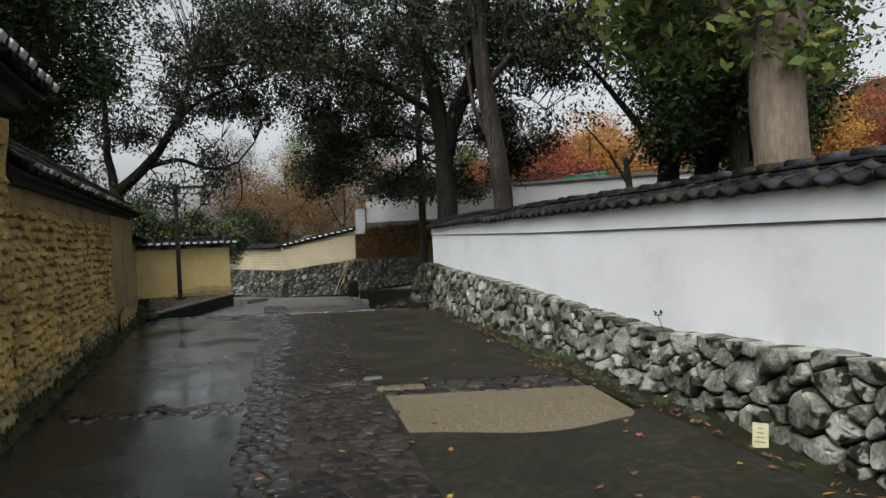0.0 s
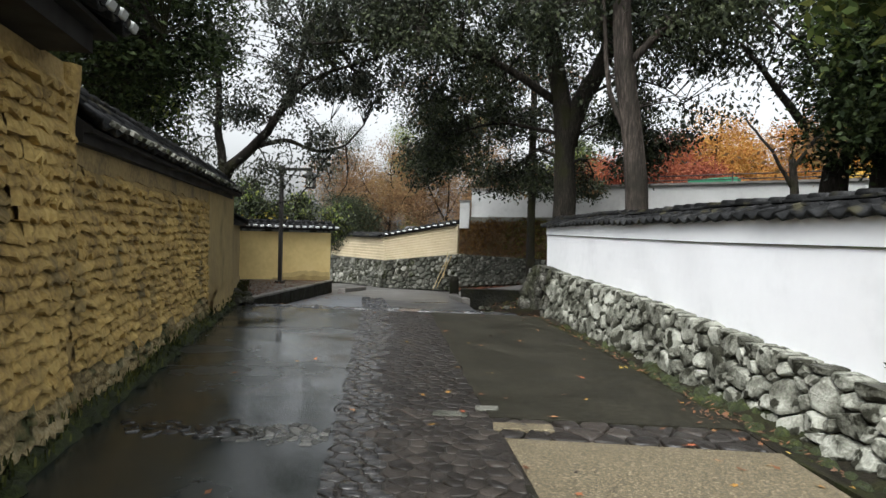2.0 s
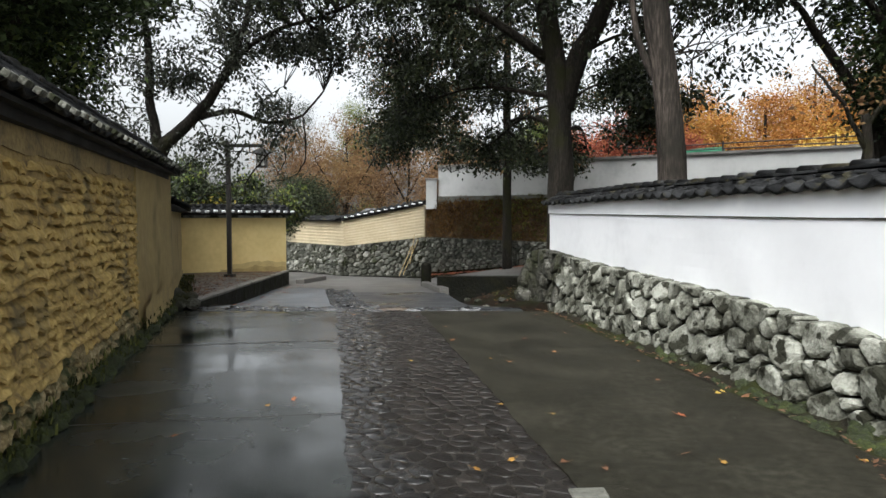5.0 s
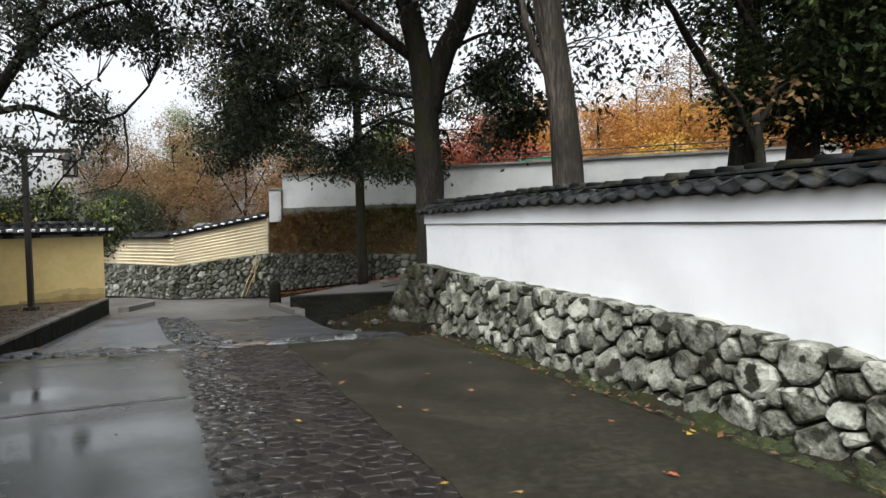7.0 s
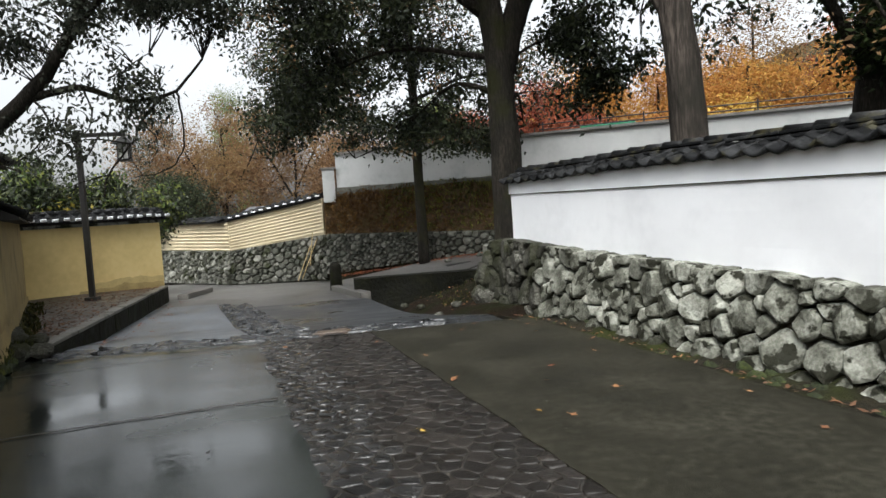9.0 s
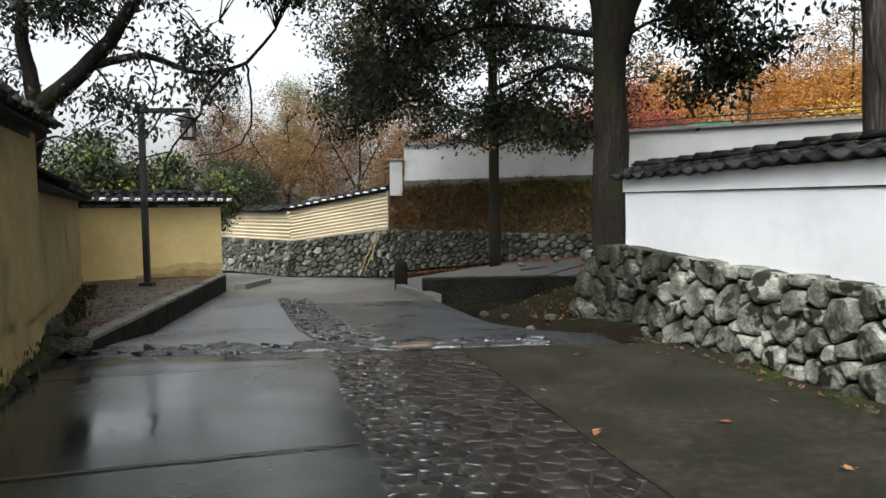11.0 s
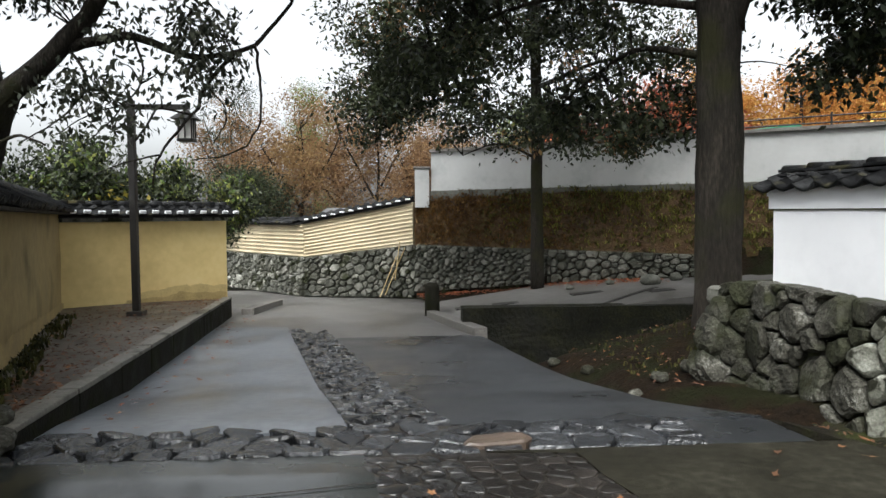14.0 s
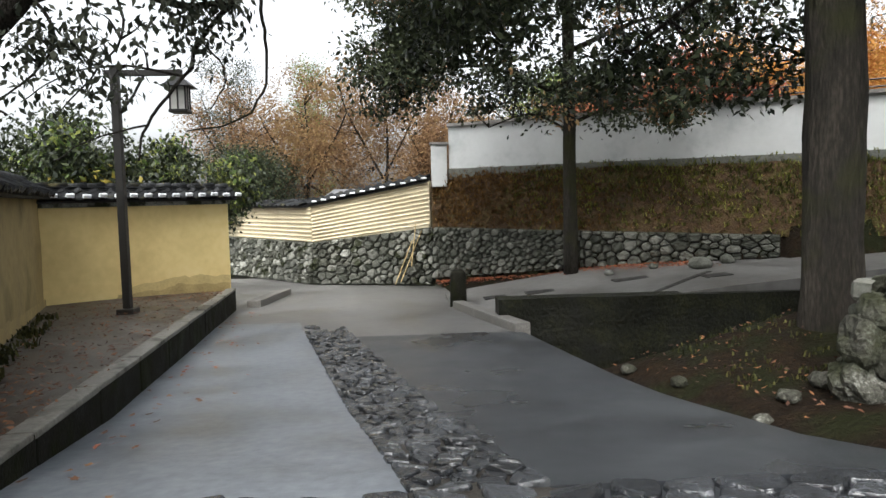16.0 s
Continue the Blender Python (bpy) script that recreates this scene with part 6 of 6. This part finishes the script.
def tufts(name, spots, blades, height, mat, label, seed, lean=0.5, width=0.012):
    """Grass or fern tufts: bent tapering blades."""
    g = random.Random(seed)
    v, f = [], []
    for (x, y, z) in spots:
        for _ in range(blades):
            a, h, ln = g.uniform(0, 6.28), height * g.uniform(0.5, 1.2), g.uniform(0.2, 1.0) * lean
            c, d = math.cos(a), math.sin(a)
            bx, by = x + g.gauss(0, 0.04), y + g.gauss(0, 0.04)
            o = len(v)
            v += [(bx - d * width, by + c * width, z - 0.02), (bx + d * width, by - c * width, z - 0.02),
                  (bx + c * ln * h * 0.5 + d * width * 0.7, by + d * ln * h * 0.5 - c * width * 0.7, z + h * 0.7), (bx + c * ln * h * 1.2, by + d * ln * h * 1.2, z + h * 0.95),
                  (bx + c * ln * h * 0.5 - d * width * 0.7, by + d * ln * h * 0.5 + c * width * 0.7, z + h * 0.7)]
            f += [(o, o + 1, o + 2, o + 4), (o + 4, o + 2, o + 3)]
    return thing(name, v, f, M[mat], label, "plants", kind="stuff")


def bank_point(x, fr):
    lo, hi = bank_low(x), max(bank_low(x) + 0.3, bank_high(x))
    zb = float(np.interp(x, [-2.4, 0.9, 4.5, 12], [0.62, 0.6, 0.5, 0.7]))
    y = lo + (hi - lo) * fr + 0.05
    return (x, y, zb + (2.22 - zb) * fr ** 0.8 + 0.07 * noise.noise((x * 1.5, y * 1.5, 0)))


M["grass_dry"] = material("dry rust grass", [(0.05, 0.026, 0.008), (0.12, 0.06, 0.016), (0.18, 0.105, 0.03)], 0.9, 5, (0.7, 0.9), 0, island=0.5, gloss=0.2)
M["weed"] = material("dark olive weed", [(0.012, 0.014, 0.004), (0.03, 0.033, 0.009), (0.065, 0.062, 0.018)], 0.9, 5, (0.7, 0.9), 0, island=0.5, gloss=0.2)
M["moss_tuft"] = material("wet green moss tuft", [(0.018, 0.022, 0.005), (0.045, 0.053, 0.012), (0.11, 0.115, 0.03)], 0.9, 5, (0.7, 0.9), 0, island=0.5, gloss=0.2)
M["grass_green"] = material("olive grass", [(0.03, 0.036, 0.008), (0.10, 0.11, 0.022), (0.22, 0.22, 0.05)], 0.9, 5, (0.7, 0.9), 0, island=0.5, gloss=0.2)
tufts("grass", [bank_point(-2.4 + abs(g.gauss(0, 2.2)), g.random()) for _ in range(1500)], 6, 0.06, "grass_dry", "rust-coloured dry grass on the bank", 3, 2.2, 0.012)
tufts("grass", [bank_point(-0.6 + 9.6 * g.random() ** 0.8, g.random() ** 0.8) for _ in range(2300)], 6, 0.085, "grass_green", "olive green grass on the bank", 4, 2.2, 0.012)
litter_sheet("leaf_litter", [bank_point(-2.4 + abs(g.gauss(0, 1.7)), g.random()) for _ in range(1200)], 0.06, "litter_rust", "rust-brown leaves covering the grass bank", 11)
litter_sheet("leaf_litter", [bank_point(g.uniform(-2.4, 7), g.random()) for _ in range(900)], 0.05, "litter", "pale brown leaves scattered over the grass bank", 12)
tufts("weeds", [(left_foot(y) - 0.05 + g.gauss(0, 0.04), y, 0.05 + 0.16 * g.random() ** 2) for y in (g.uniform(3.5, 14.4) for _ in range(300))], 5, 0.045, "moss_tuft", "green weeds and moss tufts along the clay wall", 5, 0.9, 0.008)
tufts("weeds", [(asphalt_right(y) + g.uniform(0.1, 0.42), y, road_z(y) - 0.07) for y in (g.uniform(3.5, 15.0) for _ in range(300))], 5, 0.025, "moss_tuft", "green weeds between verge and stones", 6, 0.9, 0.008)
tufts("weeds", [(x, y, ground_z(x, y)) for x, y in ((g.uniform(-0.4, 3.5), g.uniform(16.6, 20)) for _ in range(380))], 5, 0.05, "weed", "olive weeds and moss on the slope round the tree", 7, 0.9)
tufts("ferns", [(float(np.interp(y, [14.3, 22.6], [-5.86, -9.1])) + abs(g.gauss(0, 0.12)), y, deck_z(y)) for y in (14.3 + 7 * g.random() ** 1.8 for _ in range(150))], 6, 0.085, "weed", "dark ferns growing at the plastered wall's foot", 8, 0.9, 0.018)


def moss_cushions(name, spots, mat, label, seed):
    """Low lumpy cushions of moss, joined: nobody could count them."""
    g = random.Random(seed)
    chunks = []
    for (x, y, z, r) in spots:
        v, f, rings, sides = [(x, y, z + r * 0.5)], [], 4, 10
        for j in range(1, rings + 1):
            for k in range(sides):
                t = 2 * math.pi * (k + 0.5 * (j % 2)) / sides
                q = r * j / rings * (1 + 0.3 * noise.noise((x * 9 + math.cos(t), y * 9 + math.sin(t), j * 0.4)))
                h = 0.5 * r * (1 - (j / rings) ** 2) + g.uniform(-0.12, 0.12) * r * (j < rings) - 0.03 * (j == rings)
                v.append((x + q * math.cos(t) * 0.8, y + q * math.sin(t) * 1.2, z + h))
        f += [(0, 1 + k, 1 + (k + 1) % sides) for k in range(sides)]
        for j in range(rings - 1):
            for k in range(sides):
                a, b = 1 + j * sides, 1 + (j + 1) * sides
                f.append((a + k, b + k, b + (k + 1) % sides, a + (k + 1) % sides))
        chunks.append((v, f))
    return thing(name, *joined(chunks), M[mat], label, "moss", kind="stuff", smooth=True)


sp = []
for _ in range(150):
    y = g.choice((g.gauss(8.0, 0.9), g.gauss(8.0, 0.9), g.uniform(4, 15)))
    o = g.uniform(0.16, 0.46)
    sp.append((asphalt_right(y) + o, y, verge_z(asphalt_right(y) + o, y) - 0.01, g.uniform(0.03, 0.10)))
moss_cushions("moss_cushions", sp, "moss", "dark green moss cushions against the wall stones", 31)
sp = []
for _ in range(170):
    y = g.uniform(2.5, 14.2)
    sp.append((left_foot(y) + g.uniform(-0.1, 0.06), y, g.uniform(-0.01, 0.07), g.uniform(0.03, 0.09)))
moss_cushions("moss_cushions", sp, "moss", "wet green moss cushions along the clay wall", 32)


def boulder(x, y, z, r, mat, label, seed):
    bm = bmesh.new()
    bmesh.ops.create_icosphere(bm, subdivisions=3, radius=r)
    for v in bm.verts:
        q = v.co / r
        v.co *= 1 + 0.28 * noise.noise(q * 1.6 + Vector((seed * 7.7, 0, 0))) + 0.08 * noise.noise(q * 5 + Vector((seed, 3, 0)))
        v.co.z *= 0.68
    me = bpy.data.meshes.new("rock")
    bm.to_mesh(me)
    bm.free()
    me.materials.append(M[mat])
    me.polygons.foreach_set("use_smooth", [True] * len(me.polygons))
    ob = new("rock", me)
    ob.location = (x, y, z)
    return tagged(ob, label, "rock")


for k, (x, y, r) in enumerate([(-5.72, 14.15, 0.16), (-5.5, 14.22, 0.13), (-5.86, 14.4, 0.17), (-5.95, 13.95, 0.14), (-5.62, 14.45, 0.12), (-6.1, 14.9, 0.15), (-6.35, 15.5, 0.12)]):
    boulder(x, y, (deck_z(y) if y > 14.3 else 0.0) + r * 0.35, r, "stone_dark", "small mossy rock at the plastered wall's corner", k)
for k, (x, y, r) in enumerate([(2.7, 24.3, 0.22), (1.05, 25.0, 0.10), (2.0, 25.0, 0.10), (3.4, 24.6, 0.15)]):
    boulder(x, y, side_z(x) + r * 0.4, r, "stone_moss", "rounded grey rock at the edge of the side lane", 20 + k)
for k, (x, y, r) in enumerate([(0.1, 16.4, 0.14), (0.5, 16.6, 0.16), (-0.3, 16.2, 0.11), (0.8, 16.5, 0.18), (-0.75, 17.2, 0.1), (-0.95, 18.0, 0.1), (-1.2, 19.2, 0.11), (-0.62, 16.0, 0.09)]):
    boulder(x, y, ground_z(x, y) + r * 0.3, r * 0.8, "stone_dark", "mossy stone lying on the ditch slope", 30 + k)
top_stone = new("cap_stone", mesh_from("cap_stone", *stone_data([(-0.24, -0.2), (0.05, -0.24), (0.3, -0.12), (0.28, 0.16), (-0.02, 0.24), (-0.26, 0.1)], lambda u, v, w: (u, v, w), random.Random(8), gap=0.01, bulge=0.07, depth=0.06, flat=0.7, crag=0.3), M["stone_dark"]))
top_stone.matrix_basis = pose(0.5, 15.95, 0.74, 3, -4, 12)
tagged(top_stone, "flat dark stone capping the wall's end", "stone")


def stain(parent, a, b, z_of, heights, seed, off, mat, label):
    """Thin damp growth with a ragged upper edge on a wall's foot."""
    A, B = Vector((*a, 0)), Vector((*b, 0))
    d = (B - A).normalized()
    n = Vector((d.y, -d.x, 0))
    L = (B - A).length
    v, f = [], []
    N = max(8, round(L / 0.08))
    for i in range(N + 1):
        s = L * i / N
        p = A + d * s + n * off
        z0 = z_of(p.y)
        h = float(np.interp(i / N, [0, 0.33, 0.66, 1], heights)) * (1 + 0.35 * noise.noise((s * 2.5, seed, 0)) + 0.15 * noise.noise((s * 9, seed, 1)))
        v += [p + Vector((0, 0, z0 - 0.1)), p + Vector((0, 0, z0 + h))]
        if i:
            f.append((2 * i - 2, 2 * i, 2 * i + 1, 2 * i - 1))
    ob = part("damp_stain", mesh_from("damp_stain", v, f, M[mat]), parent, label)
    return ob


M["stain_pale"] = material("faint damp stain on plaster", [(0.40, 0.30, 0.125), (0.52, 0.395, 0.17), (0.62, 0.475, 0.215)], 3.0, 9, (0.7, 0.9), 0.3, 30, 0.006, 0.4)
M["stain"] = material("damp brown stain on plaster", [(0.24, 0.175, 0.07), (0.37, 0.275, 0.115), (0.50, 0.38, 0.165)], 3.0, 9, (0.7, 0.9), 0.3, 30, 0.006, 0.4)
stain(cross, (CORNER[0] + 0.1, CORNER[1] + 0.15), (YEND[0] - 0.02, YEND[1] - 0.03), deck_z, [0.14, 0.2, 0.34, 0.30], 1, 0.020, "stain_pale", "faint damp band at the foot")
stain(cross, (CORNER[0] + 0.1, CORNER[1] + 0.15), (YEND[0] - 0.02, YEND[1] - 0.03), deck_z, [0.06, 0.08, 0.17, 0.14], 6, 0.024, "stain", "damp brown band at the foot")
stain(left_wall, (-5.05, 11.6), (LEFT_BEND[0] + 0.02, LEFT_BEND[1]), lambda y: 0.0, [0.35, 0.45, 0.4, 0.35], 2, 0.03, "stain", "damp greenish band at the foot")
stain(left_wall, LEFT_BEND, CORNER, deck_z, [0.3, 0.28, 0.2, 0.15], 3, 0.026, "stain", "damp brown band at the foot")

# paper label and a sprig on the rubble
note = empty_thing("paper_label", (2.29, 4.25, 0.05), "small faded yellow label fixed to a wall stone", "label")
note_at = pose(2.31, 4.34, -0.05, 0, 0, 52) @ Matrix.Rotation(radians(10), 4, "Y")
part("sheet", bevel_box("sheet", (0.006, 0.1, 0.17), M["note"], 0.001), note, at=note_at)
for k in range(4):
    part("writing", bevel_box("writing", (0.003, 0.07 - 0.012 * k, 0.007), M["kerb"], 0), note, "grey printed bar", at=note_at @ Matrix.Translation((-0.005, 0, 0.04 + 0.03 * k)))
sprig = empty_thing("seedling", (2.32, 6.05, 0.55), "tiny dark seedling growing from the wall", "plant")
v, f = tube_data([(2.33, 6.05, 0.5), (2.30, 6.05, 0.58), (2.27, 6.04, 0.66)], [0.005, 0.004, 0.003], 5)
part("stem", mesh_from("stem", v, f, M["bark"]), sprig)
part("leaves", leaf_mesh("leaves", [(2.27, 6.04, 0.66)], 9, 0.012, 0.05, M["leaf_dark"], 3, -0.3), sprig)

# bamboo poles leaning by the far wall
for k, (p, q) in enumerate([((-3.35, 29.6, -0.85), (-2.75, 29.7, 0.55)), ((-3.05, 29.4, -0.4), (-2.9, 29.7, 0.75)), ((-3.5, 29.5, -0.9), (-3.0, 29.75, 0.3))]):
    P, Q = Vector(p), Vector(q)
    pts = [P + (Q - P) * i / 8 for i in range(9)]
    v, f = tube_data(pts, [0.014 + (0.003 if i % 2 else 0) for i in range(9)], 7)
    thing("bamboo_pole", v, f, M["bamboo"], "weathered bamboo pole leaning against the rubble", "pole", "poles by the far wall")

# iron covers and a drain line on the side lane
for k, (x, y, w, d) in enumerate([(-0.5, 24.3, 0.7, 0.35), (1.2, 24.1, 0.7, 0.3), (2.5, 23.2, 0.5, 0.35), (-1.4, 24.6, 0.5, 0.3)]):
    ob = new("drain_cover", bevel_box("drain_cover", (w, d, 0.03), M["iron"], 0.006))
    ob.matrix_basis = pose(x, y, side_z(x) - 0.018, 0, -5, 0)
    tagged(ob, "dark iron cover set in the side lane", "drain cover")

gv_, gf_ = [], []
for i in range(21):
    f = i / 20
    x, y = 0.7 + 1.9 * f, 22.1 + 1.6 * f
    for o in (-0.05, 0.05):
        for h in (-0.03, 0.012):
            gv_.append((x + o * 0.64, y - o * 0.77, side_z(x) + h + 0.004 * noise.noise((f * 9, o, 0))))
    if i:
        k = 4 * i
        gf_ += [(k - 3, k - 1, k + 3, k + 1), (k - 4, k - 3, k + 1, k), (k - 1, k - 2, k + 2, k + 3)]
thing("drain_channel", gv_, gf_, M["iron"], "dark iron drain channel across the side lane", "drain", kind="structure")

# rail and green netting behind the upper wall
rail = empty_thing("rail", (8, 26, 3.4), "thin dark rail running above the upper wall", "rail")
for k in range(2):
    pts = [(4.5 + i * 0.9, 26.6 - i * 0.57, 3.62 + 0.16 * k) for i in range(10)]
    v, f = tube_data(pts, [0.02] * 10, 5)
    part("bar", mesh_from("bar", v, f, M["iron"]), rail)
for i in range(4):
    v, f = tube_data([(4.6 + i * 2.6, 26.5 - i * 1.65, 2.2), (4.6 + i * 2.6, 26.5 - i * 1.65, 3.85)], [0.025, 0.025], 5)
    part("upright", mesh_from("upright", v, f, M["iron"]), rail)
M["net_green"] = material("green sheeting", [(0.01, 0.10, 0.05), (0.015, 0.16, 0.08), (0.03, 0.22, 0.12)], 3, 4, (0.4, 0.6), 0.3, 20)
net = new("tarpaulin", bevel_box("tarpaulin", (1.8, 0.6, 2.5), M["net_green"], 0.0, 0.05, 4, 3))
net.matrix_basis = pose(7.7, 28.6, ground_z(7.7, 28.6) - 0.05, 0, 0, -32)
net.scale.z = (3.94 - net.location.z) / 2.5
tagged(net, "green tarpaulin draped over a stack behind the upper wall", "tarpaulin")

# overhead cable
pts = [Vector((6.0 + i * 0.9, 22.0 - i * 0.66, 6.1 + 0.13 * i + 0.004 * (i - 8) ** 2)) for i in range(17)]
v, f = tube_data(pts, [0.012] * 17, 5)
thing("cable", v, f, M["cable"], "thin dark overhead cable against the sky", "cable")

# joints in the concrete
for (a, b_, w) in (((-4.85, 10.9), (-2.62, 11.32), 0.016), ((-3.9, 8.05), (-2.0, 8.4), 0.008), ((-5.3, 13.05), (-3.0, 13.45), 0.008)):
    A, B = Vector((*a, 0.0035)), Vector((*b_, 0.0035))
    d = (B - A).normalized()
    n_ = Vector((-d.y, d.x, 0)) * w
    pts = []
    for i in range(25):
        p = A + (B - A) * i / 24
        q = 0.01 * noise.noise((p.x * 4, p.y * 4, 0))
        pts += [p + n_ * (1 + 0.5 * noise.noise((p.x * 9, 0, 0))) + Vector((0, q, 0.006)), p - n_ + Vector((0, q, 0.006))]
    fs = [(2 * i, 2 * i + 1, 2 * i + 3, 2 * i + 2) for i in range(24)]
    thing("pavement_joint", pts, fs, M["joint"], "dark filled joint across the wet concrete", "joint", kind="structure")

# wooded hill in the distance
hv, hf = [], []
for i in range(41):
    for j in range(41):
        x, y = 40 + 150 * i / 40, 40 + 190 * j / 40
        r = math.hypot((x - 118) / 72, (y - 135) / 88)
        z = 36 * max(0.0, 1 - r * r) + 3.5 * noise.noise((x * 0.06, y * 0.06, 0)) + 2.0 * noise.noise((x * 0.2, y * 0.2, 0)) - 2.5
        hv.append((x, y, z))
for i in range(40):
    for j in range(40):
        hf.append((i * 41 + j, (i + 1) * 41 + j, (i + 1) * 41 + j + 1, i * 41 + j + 1))
M["hill"] = material("wooded hillside", [(0.03, 0.035, 0.02), (0.06, 0.055, 0.03), (0.13, 0.075, 0.03)], 0.09, 10, (0.85, 0.95), 1.0, 0.9, 2.0, 0.5, gloss=0.1)
thing("backdrop_hill", hv, hf, M["hill"], "wooded hill in dull autumn colours", "hill", kind="structure", smooth=True)
